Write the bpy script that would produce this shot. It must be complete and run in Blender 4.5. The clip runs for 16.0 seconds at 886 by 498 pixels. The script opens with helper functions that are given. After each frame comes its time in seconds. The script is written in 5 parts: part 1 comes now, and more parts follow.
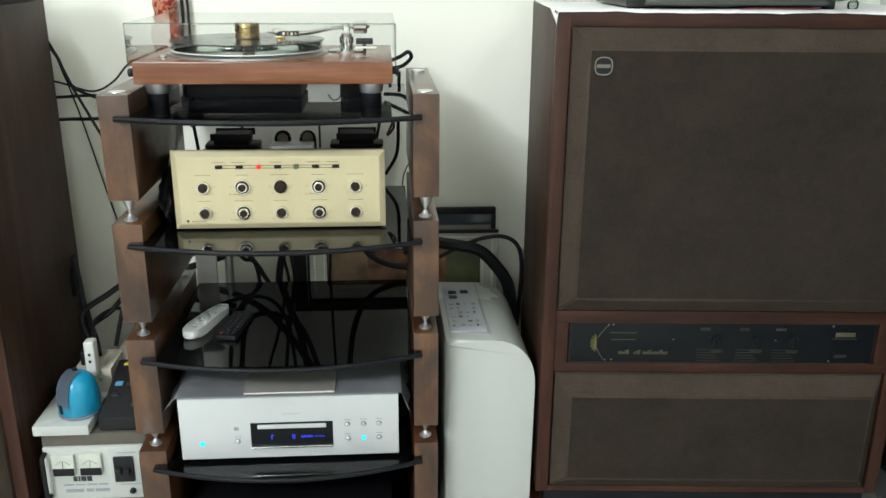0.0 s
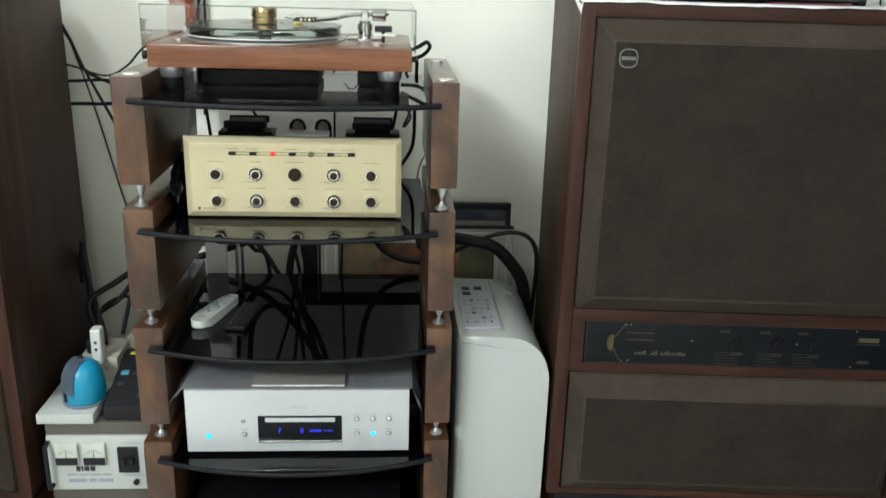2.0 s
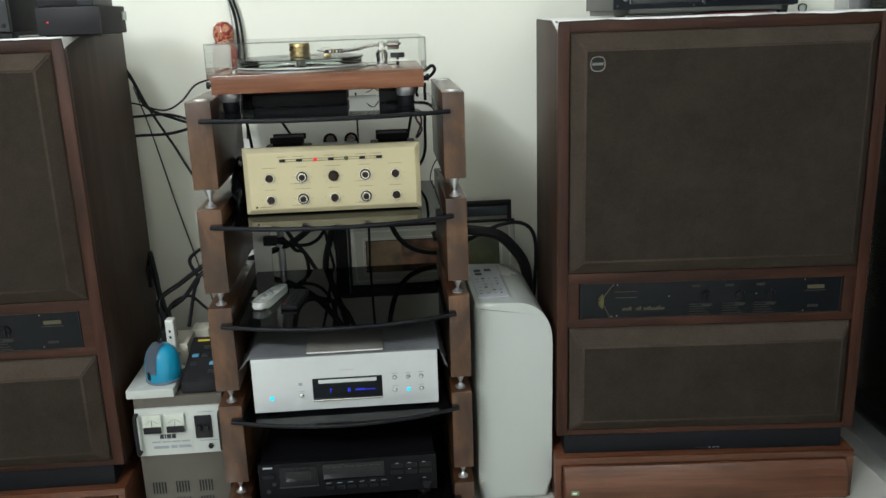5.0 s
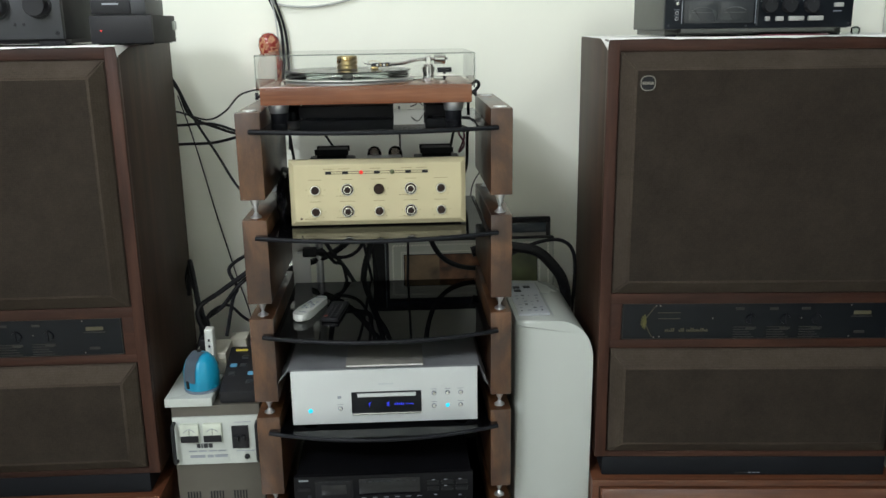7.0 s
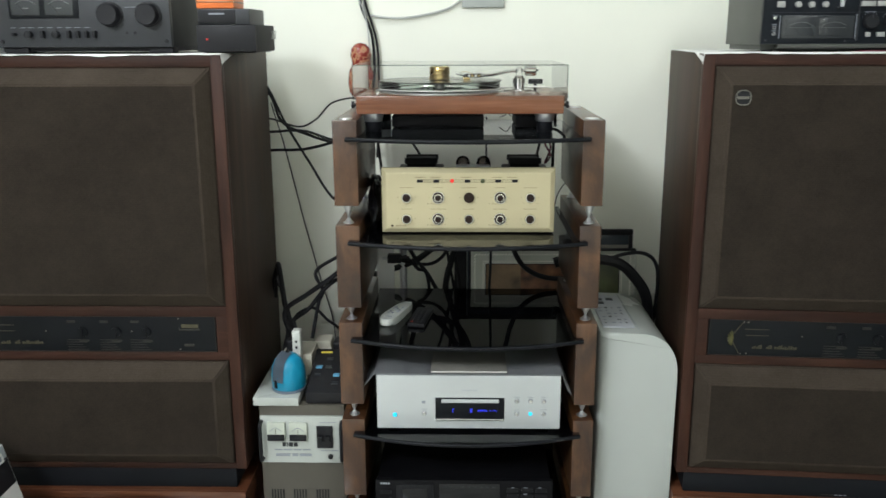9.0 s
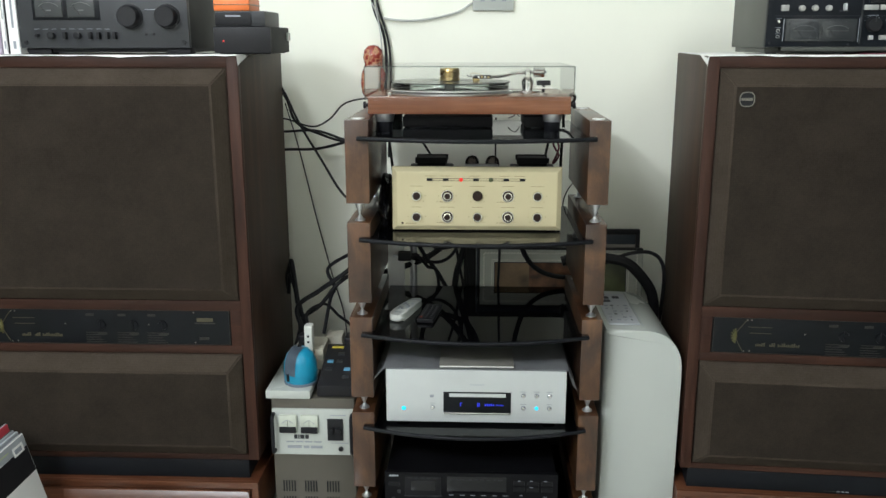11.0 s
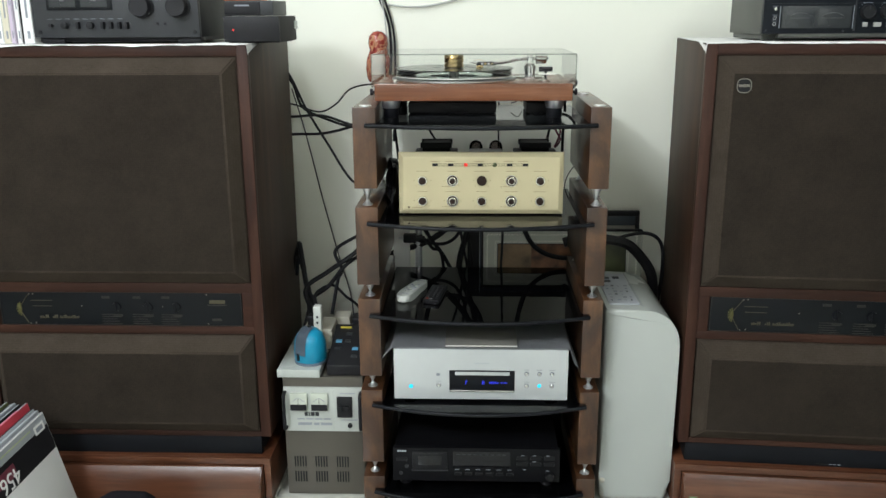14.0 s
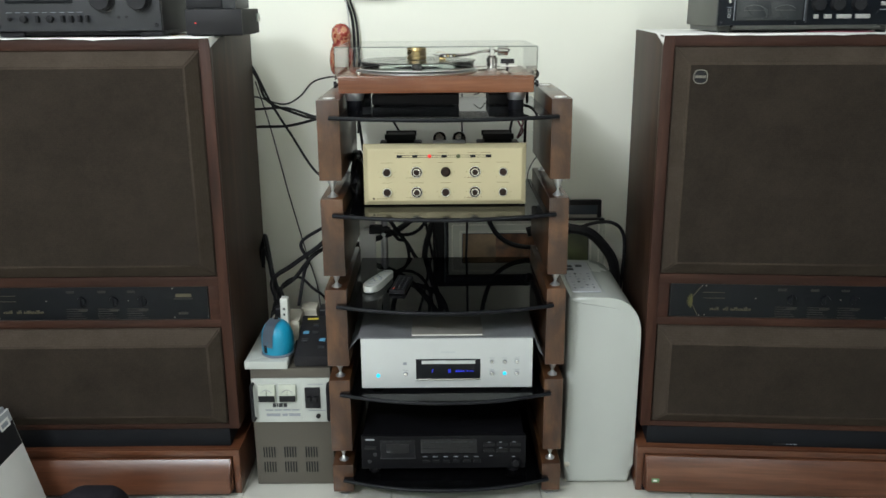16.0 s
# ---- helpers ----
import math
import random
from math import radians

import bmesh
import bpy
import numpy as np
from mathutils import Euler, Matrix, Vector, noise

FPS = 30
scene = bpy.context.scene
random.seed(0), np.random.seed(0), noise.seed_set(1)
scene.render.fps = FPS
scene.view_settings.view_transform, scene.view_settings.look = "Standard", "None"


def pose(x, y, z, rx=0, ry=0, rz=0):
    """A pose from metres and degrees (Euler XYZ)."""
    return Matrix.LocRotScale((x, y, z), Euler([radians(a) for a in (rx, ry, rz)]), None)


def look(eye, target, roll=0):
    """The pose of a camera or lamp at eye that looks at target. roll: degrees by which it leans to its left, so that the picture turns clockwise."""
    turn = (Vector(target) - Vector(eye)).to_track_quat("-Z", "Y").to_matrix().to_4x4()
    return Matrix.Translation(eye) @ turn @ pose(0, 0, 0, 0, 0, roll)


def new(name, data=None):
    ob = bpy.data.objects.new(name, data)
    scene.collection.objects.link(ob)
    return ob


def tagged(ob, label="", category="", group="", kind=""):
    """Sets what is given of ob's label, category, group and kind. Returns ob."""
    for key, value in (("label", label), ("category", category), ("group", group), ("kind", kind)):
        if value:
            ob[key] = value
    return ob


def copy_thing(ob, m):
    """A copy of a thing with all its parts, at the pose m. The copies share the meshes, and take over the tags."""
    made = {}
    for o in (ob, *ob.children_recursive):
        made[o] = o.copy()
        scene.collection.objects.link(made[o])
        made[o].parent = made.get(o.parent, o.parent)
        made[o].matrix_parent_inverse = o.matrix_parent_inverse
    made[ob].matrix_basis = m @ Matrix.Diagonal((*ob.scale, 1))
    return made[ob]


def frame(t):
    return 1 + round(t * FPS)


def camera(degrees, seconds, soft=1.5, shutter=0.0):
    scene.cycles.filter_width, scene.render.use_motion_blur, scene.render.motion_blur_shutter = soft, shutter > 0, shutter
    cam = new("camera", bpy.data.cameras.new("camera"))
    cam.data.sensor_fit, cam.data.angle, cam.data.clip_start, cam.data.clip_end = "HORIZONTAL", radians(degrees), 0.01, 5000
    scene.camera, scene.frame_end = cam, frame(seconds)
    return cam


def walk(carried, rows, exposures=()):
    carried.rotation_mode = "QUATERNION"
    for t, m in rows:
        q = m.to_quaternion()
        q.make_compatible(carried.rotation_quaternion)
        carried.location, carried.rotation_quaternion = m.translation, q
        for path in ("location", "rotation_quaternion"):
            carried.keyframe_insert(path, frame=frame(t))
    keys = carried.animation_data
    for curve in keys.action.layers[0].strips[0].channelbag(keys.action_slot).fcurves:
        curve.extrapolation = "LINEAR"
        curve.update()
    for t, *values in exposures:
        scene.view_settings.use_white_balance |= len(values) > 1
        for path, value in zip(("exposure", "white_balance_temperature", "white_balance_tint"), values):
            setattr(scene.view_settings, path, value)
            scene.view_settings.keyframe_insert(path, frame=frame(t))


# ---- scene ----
cam = camera(54.5, 16.0, soft=1.5, shutter=0.4)
PATH = [
    (0, (0.191, -1.542, 1.275), (0.331, 0.35, 0.643), 0.4),
    (0.5, (0.19, -1.544, 1.277), (0.301, 0.355, 0.662), 0.5),
    (1, (0.18, -1.533, 1.27), (0.237, 0.365, 0.644), 0.3),
    (1.5, (0.179, -1.518, 1.26), (0.213, 0.363, 0.581), 0.8),
    (2, (0.175, -1.512, 1.246), (0.301, 0.383, 0.62), 1.6),
    (2.5, (0.129, -1.564, 1.241), (0.27, 0.349, 0.677), 0.8),
    (3, (0.165, -1.631, 1.235), (0.193, 0.257, 0.577), 3.8),
    (3.2, (0.176, -1.677, 1.252), (0.203, 0.226, 0.638), 6.0),
    (5.3, (0.092, -1.888, 1.22), (0.226, 0.035, 0.689), -2.4),
    (5.5, (0.076, -1.886, 1.226), (0.21, 0.039, 0.699), -0.6),
    (6, (0.051, -1.884, 1.225), (0.139, 0.048, 0.716), -1.1),
    (6.5, (0.045, -1.883, 1.229), (0.155, 0.054, 0.741), -0.5),
    (7, (0.053, -1.871, 1.227), (0.144, 0.063, 0.724), -0.8),
    (7.5, (0.04, -1.87, 1.211), (0.108, 0.072, 0.738), -0.6),
    (8, (0.023, -1.881, 1.225), (0.057, 0.062, 0.754), -0.9),
    (8.5, (-0.003, -1.895, 1.227), (-0.007, 0.046, 0.747), -0.6),
    (9, (-0.017, -1.894, 1.229), (-0.06, 0.047, 0.751), -0.2),
    (9.2, (-0.023, -1.902, 1.214), (-0.089, 0.044, 0.754), 0.2),
    (11.5, (0.001, -1.945, 1.234), (-0.078, -0.006, 0.751), -0.2),
    (12, (0.004, -1.953, 1.242), (-0.074, -0.018, 0.743), -0.8),
    (12.5, (-0.01, -1.965, 1.244), (-0.11, -0.033, 0.737), -0.5),
    (13, (-0.013, -1.969, 1.245), (-0.11, -0.037, 0.736), -0.4),
    (13.5, (-0.014, -1.984, 1.253), (-0.095, -0.054, 0.733), -0.5),
    (14, (-0.018, -1.997, 1.258), (-0.09, -0.069, 0.733), -0.3),
    (14.5, (-0.024, -2.002, 1.263), (-0.085, -0.074, 0.736), -0.2),
    (15, (-0.024, -2.008, 1.266), (-0.074, -0.08, 0.737), -0.1),
    (15.5, (-0.013, -2.016, 1.271), (-0.047, -0.091, 0.731), 0.1),
    (16, (-0.012, -2.022, 1.265), (-0.008, -0.098, 0.718), -0.4),
]
walk(cam, [(t, look(eye, target, roll)) for t, eye, target, roll in PATH],
     [(0.0, 0.2), (1.5, 0.06), (2.5, 0.18), (3.2, 0.08), (5.3, -0.2), (9.0, -0.13), (14.5, -0.1), (16.0, -0.15)])

# ---- world and lights ----
world = bpy.data.worlds.new("night")
scene.world = world
world.use_nodes = True
world.node_tree.nodes["Background"].inputs[0].default_value = (0.012, 0.018, 0.03, 1)
world.node_tree.nodes["Background"].inputs[1].default_value = 0.5


def area_lamp(name, eye, target, power, length, width=0.1):
    d = bpy.data.lights.new(name, "AREA")
    d.shape, d.size, d.size_y, d.energy, d.color = "RECTANGLE", length, width, power, (0.94, 1.0, 1.065)
    o = new(name, d)
    o.matrix_world = look(eye, target)
    return o


area_lamp("wall_tube_lamp", (1.38, -2.4, 2.43), (0.0, -2.1, 1.1), 21, 1.2, 0.5)
area_lamp("wall_tube_lamp", (-1.69, -2.8, 2.6), (-0.2, -2.4, 1.1), 88, 1.2, 0.3)
# two unseen fill lights, added to brighten the fronts and the upper wall
area_lamp("unseen_ceiling_fill", (-1.42, -3.4, 2.84), (-0.6, -1.5, 0.5), 38, 0.6, 0.2)
area_lamp("unseen_ceiling_fill", (-1.15, -0.85, 2.84), (-0.6, -0.6, 0.5), 21, 0.9, 0.3)


# ---- materials ----
def nodes_of(name):
    m = bpy.data.materials.new(name)
    m.use_nodes = True
    t = m.node_tree
    return m, t, t.nodes["Principled BSDF"]


def node(t, kind, **values):
    n = t.nodes.new(kind)
    for key, v in values.items():
        n.inputs[key].default_value = v
    return n


def ramp(t, fac, stops):
    r = t.nodes.new("ShaderNodeValToRGB")
    while len(r.color_ramp.elements) < len(stops):
        r.color_ramp.elements.new(0.5)
    for e, (p, c) in zip(r.color_ramp.elements, stops):
        e.position, e.color = p, (*c, 1)
    t.links.new(fac, r.inputs[0])
    return r.outputs[0]


def coords(t, scale, spread=7.0):
    """Object coordinates, shifted by a random amount for each object."""
    tc = t.nodes.new("ShaderNodeTexCoord")
    oi = t.nodes.new("ShaderNodeObjectInfo")
    mul = t.nodes.new("ShaderNodeMath")
    mul.operation = "MULTIPLY"
    mul.inputs[1].default_value = spread
    t.links.new(oi.outputs["Random"], mul.inputs[0])
    add = t.nodes.new("ShaderNodeVectorMath")
    add.operation = "ADD"
    t.links.new(tc.outputs["Object"], add.inputs[0])
    t.links.new(mul.outputs[0], add.inputs[1])
    mp = t.nodes.new("ShaderNodeMapping")
    mp.inputs["Scale"].default_value = scale
    t.links.new(add.outputs[0], mp.inputs["Vector"])
    return mp.outputs[0]


def bump(t, p, height, strength, distance=0.001):
    b = node(t, "ShaderNodeBump", Strength=strength, Distance=distance)
    t.links.new(height, b.inputs["Height"])
    t.links.new(b.outputs[0], p.inputs["Normal"])


def wood(name, dark, mid, light, axis, rough=0.4, burl=0.6, spec=0.5):
    m, t, p = nodes_of(name)
    sc = [26.0, 26.0, 26.0]
    sc[axis] = 2.2
    v = coords(t, sc)
    n1 = node(t, "ShaderNodeTexNoise", Scale=1.0, Detail=6.0, Roughness=0.62, Distortion=burl)
    t.links.new(v, n1.inputs["Vector"])
    sc2 = [220.0, 220.0, 220.0]
    sc2[axis] = 9.0
    n2 = node(t, "ShaderNodeTexNoise", Scale=1.0, Detail=3.0)
    t.links.new(coords(t, sc2), n2.inputs["Vector"])
    n3 = node(t, "ShaderNodeTexNoise", Scale=5.0, Detail=3.0)
    t.links.new(coords(t, (1, 1, 1)), n3.inputs["Vector"])
    a = t.nodes.new("ShaderNodeMath")
    a.operation = "MULTIPLY_ADD"
    a.inputs[1].default_value = 0.3
    t.links.new(n2.outputs[0], a.inputs[0])
    t.links.new(n1.outputs[0], a.inputs[2])
    b = t.nodes.new("ShaderNodeMath")
    b.operation = "MULTIPLY_ADD"
    b.inputs[1].default_value = 0.35
    t.links.new(n3.outputs[0], b.inputs[0])
    t.links.new(a.outputs[0], b.inputs[2])
    col = ramp(t, b.outputs[0], [(0.55, dark), (0.8, mid), (1.08, light)])
    t.links.new(col, p.inputs["Base Color"])
    p.inputs["Roughness"].default_value = rough
    p.inputs["Specular IOR Level"].default_value = spec
    bump(t, p, n2.outputs[0], 0.12)
    return m


def burl(name, dark, mid, light, rough):
    """Figured walnut: cloudy patches, swirls and pores."""
    m, t, p = nodes_of(name)
    a = node(t, "ShaderNodeTexNoise", Scale=9.0, Detail=3.0, Roughness=0.5, Distortion=1.2)
    b = node(t, "ShaderNodeTexNoise", Scale=1.0, Detail=4.0, Roughness=0.6, Distortion=0.6)
    c = node(t, "ShaderNodeTexNoise", Scale=320.0, Detail=2.0)
    v = coords(t, (1, 1, 0.6))
    t.links.new(v, a.inputs["Vector"])
    t.links.new(coords(t, (70, 70, 14)), b.inputs["Vector"])
    t.links.new(v, c.inputs["Vector"])
    s1 = t.nodes.new("ShaderNodeMath")
    s1.operation = "MULTIPLY_ADD"
    s1.inputs[1].default_value = 0.28
    t.links.new(b.outputs[0], s1.inputs[0])
    t.links.new(a.outputs[0], s1.inputs[2])
    s2 = t.nodes.new("ShaderNodeMath")
    s2.operation = "MULTIPLY_ADD"
    s2.inputs[1].default_value = 0.14
    t.links.new(c.outputs[0], s2.inputs[0])
    t.links.new(s1.outputs[0], s2.inputs[2])
    t.links.new(ramp(t, s2.outputs[0], [(0.45, dark), (0.7, mid), (0.98, light)]), p.inputs["Base Color"])
    p.inputs["Roughness"].default_value = rough
    p.inputs["Coat Weight"].default_value = 0.4
    p.inputs["Coat Roughness"].default_value = 0.07
    bump(t, p, c.outputs[0], 0.04)
    return m


def plain(name, colour, rough=0.5, metal=0.0, vary=0.12, scale=30.0, bumps=0.05, spec=0.5):
    """Paint, plastic or metal with faint blotches and grain."""
    m, t, p = nodes_of(name)
    n1 = node(t, "ShaderNodeTexNoise", Scale=scale * 0.25, Detail=4.0)
    n2 = node(t, "ShaderNodeTexNoise", Scale=scale * 20, Detail=2.0)
    v = coords(t, (1, 1, 1))
    t.links.new(v, n1.inputs["Vector"])
    t.links.new(v, n2.inputs["Vector"])
    c = [max(0.0, min(1.0, x)) for x in colour]
    lo, hi = [x * (1 - vary) for x in c], [min(1.0, x * (1 + vary)) for x in c]
    t.links.new(ramp(t, n1.outputs[0], [(0.3, lo), (0.7, hi)]), p.inputs["Base Color"])
    rr = ramp(t, n1.outputs[0], [(0.3, [rough * 0.9] * 3), (0.75, [min(1, rough * 1.15)] * 3)])
    t.links.new(rr, p.inputs["Roughness"])
    p.inputs["Metallic"].default_value = metal
    p.inputs["Specular IOR Level"].default_value = spec
    if bumps:
        bump(t, p, n2.outputs[0], bumps, 0.0006)
    return m


def cloth(name, dark, light, pitch=420.0):
    """Woven fabric: threads in two directions, faded in patches."""
    m, t, p = nodes_of(name)
    v = coords(t, (1, 1, 1), 0.0)
    w1 = node(t, "ShaderNodeTexWave", Scale=pitch / 6.3, Distortion=1.5, Detail=2.0)
    w1.bands_direction = "X"
    w2 = node(t, "ShaderNodeTexWave", Scale=pitch / 6.3, Distortion=1.5, Detail=2.0)
    w2.bands_direction = "Z"
    n = node(t, "ShaderNodeTexNoise", Scale=9.0, Detail=8.0, Roughness=0.76)
    g = node(t, "ShaderNodeTexNoise", Scale=260.0, Detail=3.0)
    for x in (w1, w2, n, g):
        t.links.new(v, x.inputs["Vector"])
    s1 = t.nodes.new("ShaderNodeMath")
    s1.operation = "MULTIPLY"
    t.links.new(w1.outputs[1], s1.inputs[0])
    t.links.new(w2.outputs[1], s1.inputs[1])
    s2 = t.nodes.new("ShaderNodeMath")
    s2.operation = "MULTIPLY_ADD"
    s2.inputs[1].default_value = 0.14
    t.links.new(s1.outputs[0], s2.inputs[0])
    t.links.new(n.outputs[0], s2.inputs[2])
    s3 = t.nodes.new("ShaderNodeMath")
    s3.operation = "MULTIPLY_ADD"
    s3.inputs[1].default_value = 0.5
    t.links.new(g.outputs[0], s3.inputs[0])
    t.links.new(s2.outputs[0], s3.inputs[2])
    t.links.new(ramp(t, s3.outputs[0], [(0.45, dark), (1.05, light)]), p.inputs["Base Color"])
    p.inputs["Roughness"].default_value = 0.92
    p.inputs["Specular IOR Level"].default_value = 0.15
    bump(t, p, s1.outputs[0], 0.2, 0.0006)
    return m


def glow(name, colour, strength):
    m, t, p = nodes_of(name)
    p.inputs["Base Color"].default_value = (*[c * 0.3 for c in colour], 1)
    p.inputs["Emission Color"].default_value = (*colour, 1)
    p.inputs["Emission Strength"].default_value = strength
    return m


def clear(name, tint, gloss=1.0, haze=0.0):
    """Thin clear acrylic or window glass; haze mixes in pale grey to lift its blacks."""
    m, t, p = nodes_of(name)
    t.nodes.remove(p)
    out = t.nodes["Material Output"]
    tr = node(t, "ShaderNodeBsdfTransparent", Color=(*tint, 1))
    gl = node(t, "ShaderNodeBsdfGlossy", Roughness=0.03)
    fr = node(t, "ShaderNodeFresnel", IOR=1.49)
    mul = t.nodes.new("ShaderNodeMath")
    mul.operation = "MULTIPLY"
    mul.inputs[1].default_value = gloss
    t.links.new(fr.outputs[0], mul.inputs[0])
    mix = t.nodes.new("ShaderNodeMixShader")
    t.links.new(mul.outputs[0], mix.inputs[0])
    t.links.new(tr.outputs[0], mix.inputs[1])
    t.links.new(gl.outputs[0], mix.inputs[2])
    if haze:
        film = node(t, "ShaderNodeBsdfDiffuse", Color=(0.3, 0.31, 0.36, 1))
        nz = node(t, "ShaderNodeTexNoise", Scale=18.0, Detail=5.0)
        t.links.new(coords(t, (1, 1, 1)), nz.inputs["Vector"])
        amount = ramp(t, nz.outputs[0], [(0.3, [haze * 0.5] * 3), (0.75, [haze * 1.5] * 3)])
        hazed = t.nodes.new("ShaderNodeMixShader")
        t.links.new(amount, hazed.inputs[0])
        t.links.new(mix.outputs[0], hazed.inputs[1])
        t.links.new(film.outputs[0], hazed.inputs[2])
        mix = hazed
    t.links.new(mix.outputs[0], out.inputs["Surface"])
    return m


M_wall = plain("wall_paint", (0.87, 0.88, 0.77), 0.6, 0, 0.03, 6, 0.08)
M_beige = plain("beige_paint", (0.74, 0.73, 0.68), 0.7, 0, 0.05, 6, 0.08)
M_ceil = plain("ceiling_paint", (0.8, 0.8, 0.78), 0.8, 0, 0.03)
M_tile = plain("floor_tile", (0.5, 0.5, 0.45), 0.2, 0, 0.06, 14, 0.02)
M_grout = plain("grout", (0.35, 0.34, 0.3), 0.9)
M_walnut = wood("walnut_veneer", (0.0155, 0.0068, 0.0037), (0.031, 0.0142, 0.0077), (0.052, 0.0257, 0.0147), 2, 0.5, 0.4, 0.2)
M_edge = wood("walnut_edge", (0.014, 0.0051, 0.003), (0.031, 0.0108, 0.006), (0.052, 0.02, 0.0115), 2, 0.5, 0.4, 0.25)
M_edge_x = wood("walnut_edge_flat", (0.014, 0.0051, 0.003), (0.031, 0.0108, 0.006), (0.052, 0.02, 0.0115), 0, 0.5, 0.4, 0.25)
M_stand = wood("stand_veneer", (0.04, 0.014, 0.0065), (0.088, 0.031, 0.0145), (0.135, 0.054, 0.028), 0, 0.3, 0.4)
M_stand.node_tree.nodes["Principled BSDF"].inputs["Coat Weight"].default_value = 0.1
M_stand.node_tree.nodes["Principled BSDF"].inputs["Coat Roughness"].default_value = 0.3
M_post = burl("burl_walnut", (0.016, 0.0058, 0.0025), (0.052, 0.0205, 0.0078), (0.128, 0.056, 0.021), 0.4)
M_tt = wood("turntable_wood", (0.1, 0.034, 0.015), (0.175, 0.062, 0.027), (0.24, 0.096, 0.046), 0, 0.24, 0.3)
M_grille = cloth("open_grille_cloth", (0.0128, 0.0096, 0.0072), (0.0305, 0.0233, 0.0177))
# same cloth made paler: the light the sloping rims catch is painted in
M_rim = cloth("lit_backed_cloth", (0.0235, 0.0178, 0.0132), (0.055, 0.0425, 0.032))
M_blackglass = plain("opaque_black_glass", (0.006, 0.006, 0.008), 0.06, 0, 0.0, 20, 0)
M_rubber = plain("black_edge", (0.005, 0.0055, 0.0075), 0.5, spec=0.2)
M_deck = plain("black_deck_metal", (0.0045, 0.0045, 0.0055), 0.55, spec=0.15)
M_deckpart = plain("black_deck_plastic", (0.0075, 0.0075, 0.009), 0.4, spec=0.25)
M_black = plain("black_plastic", (0.011, 0.011, 0.013), 0.5, spec=0.25)
M_plinth = plain("black_board", (0.006, 0.0072, 0.0095), 0.6, spec=0.2)
M_plate = plain("black_plate", (0.0045, 0.0056, 0.0074), 0.35, spec=0.2)
M_navy = plain("blue_black_enamel", (0.0048, 0.0068, 0.0102), 0.4, spec=0.2)
M_key = plain("worn_silver_key", (0.4, 0.4, 0.38), 0.35, 0.3)
M_olive = plain("olive_gold", (0.085, 0.08, 0.022), 0.5, 0.2)
M_oldcase = plain("olive_grey_enamel", (0.062, 0.065, 0.056), 0.45, 0.1, 0.06)
M_dark = plain("dark_grey_metal", (0.0205, 0.0225, 0.026), 0.45, 0.1)
M_dark2 = plain("darker_metal", (0.011, 0.0115, 0.013), 0.6, 0.0, spec=0.25)
M_cable = plain("cable_rubber", (0.008, 0.008, 0.0095), 0.5, 0, 0.1, spec=0.25)
M_greycable = plain("grey_cable", (0.45, 0.46, 0.44), 0.5)
M_chrome = plain("chrome", (0.75, 0.75, 0.74), 0.15, 1.0, 0.05, 30, 0.0)
M_alu = plain("aluminium", (0.6, 0.61, 0.62), 0.35, 0.9, 0.05)
M_silver = plain("silver_panel", (0.52, 0.545, 0.54), 0.42, 0.15, 0.02, 60, 0.03)
M_brass = plain("brass", (0.58, 0.44, 0.21), 0.28, 1.0, 0.1)
M_gold = plain("gold_print", (0.075, 0.066, 0.036), 0.5, 0.2)
M_badge = plain("worn_badge_metal", (0.22, 0.21, 0.18), 0.4, 0.6)
M_goldfaint = plain("faded_gold_print", (0.022, 0.021, 0.016), 0.5, 0.1)
M_cream = plain("cream_anodised", (0.58, 0.515, 0.32), 0.4, 0.15, 0.05, 24, 0.03)
M_brownprint = plain("brown_print", (0.09, 0.06, 0.032), 0.6)
M_faint = plain("faint_tan_print", (0.3, 0.235, 0.13), 0.6)
M_knobrim = plain("knob_rim", (0.75, 0.74, 0.68), 0.22, 1.0, 0.05, 30, 0)
M_knobbrown = plain("dark_brown_knob", (0.03, 0.018, 0.013), 0.7, spec=0.2)
M_ampcase = plain("bronze_case", (0.09, 0.07, 0.05), 0.45, 0.4)
M_white = plain("white_plastic", (0.43, 0.455, 0.425), 0.25, 0, 0.02, 10, 0.02)
M_bright = plain("bright_white_plastic", (0.66, 0.68, 0.63), 0.3, 0, 0.02, 10, 0.02)
M_whiteold = plain("aged_white_plastic", (0.46, 0.44, 0.36), 0.45, 0, 0.06)
M_greyprint = plain("grey_print", (0.25, 0.27, 0.3), 0.6)
M_palelilac = plain("pale_lilac_panel", (0.4, 0.42, 0.45), 0.4)
M_dimprint = plain("dim_grey_print", (0.085, 0.09, 0.095), 0.6)
M_cream2 = plain("cream_spine", (0.62, 0.58, 0.45), 0.6)
M_panelgrey = plain("pale_panel", (0.42, 0.455, 0.48), 0.4)
M_paper = plain("paper", (0.78, 0.78, 0.76), 0.8, 0, 0.04, 40, 0.1)
M_grey_cloth = plain("grey_felt", (0.4, 0.41, 0.42), 0.9, 0, 0.15, 40, 0.4)
M_booklet = plain("booklet_paper", (0.27, 0.26, 0.23), 0.6)
M_taupe = plain("taupe_enamel", (0.085, 0.077, 0.062), 0.42, 0.1, 0.06, 20, 0.1)
M_blue = plain("blue_plastic", (0.006, 0.235, 0.385), 0.3)
M_bluegrey = plain("blue_grey_plastic", (0.13, 0.165, 0.21), 0.4)
M_paleblue = plain("pale_blue_key", (0.1, 0.32, 0.5), 0.5)
M_yellow = plain("yellow_label", (0.6, 0.48, 0.06), 0.6)
M_orange = plain("orange_plastic", (0.7, 0.16, 0.03), 0.4)
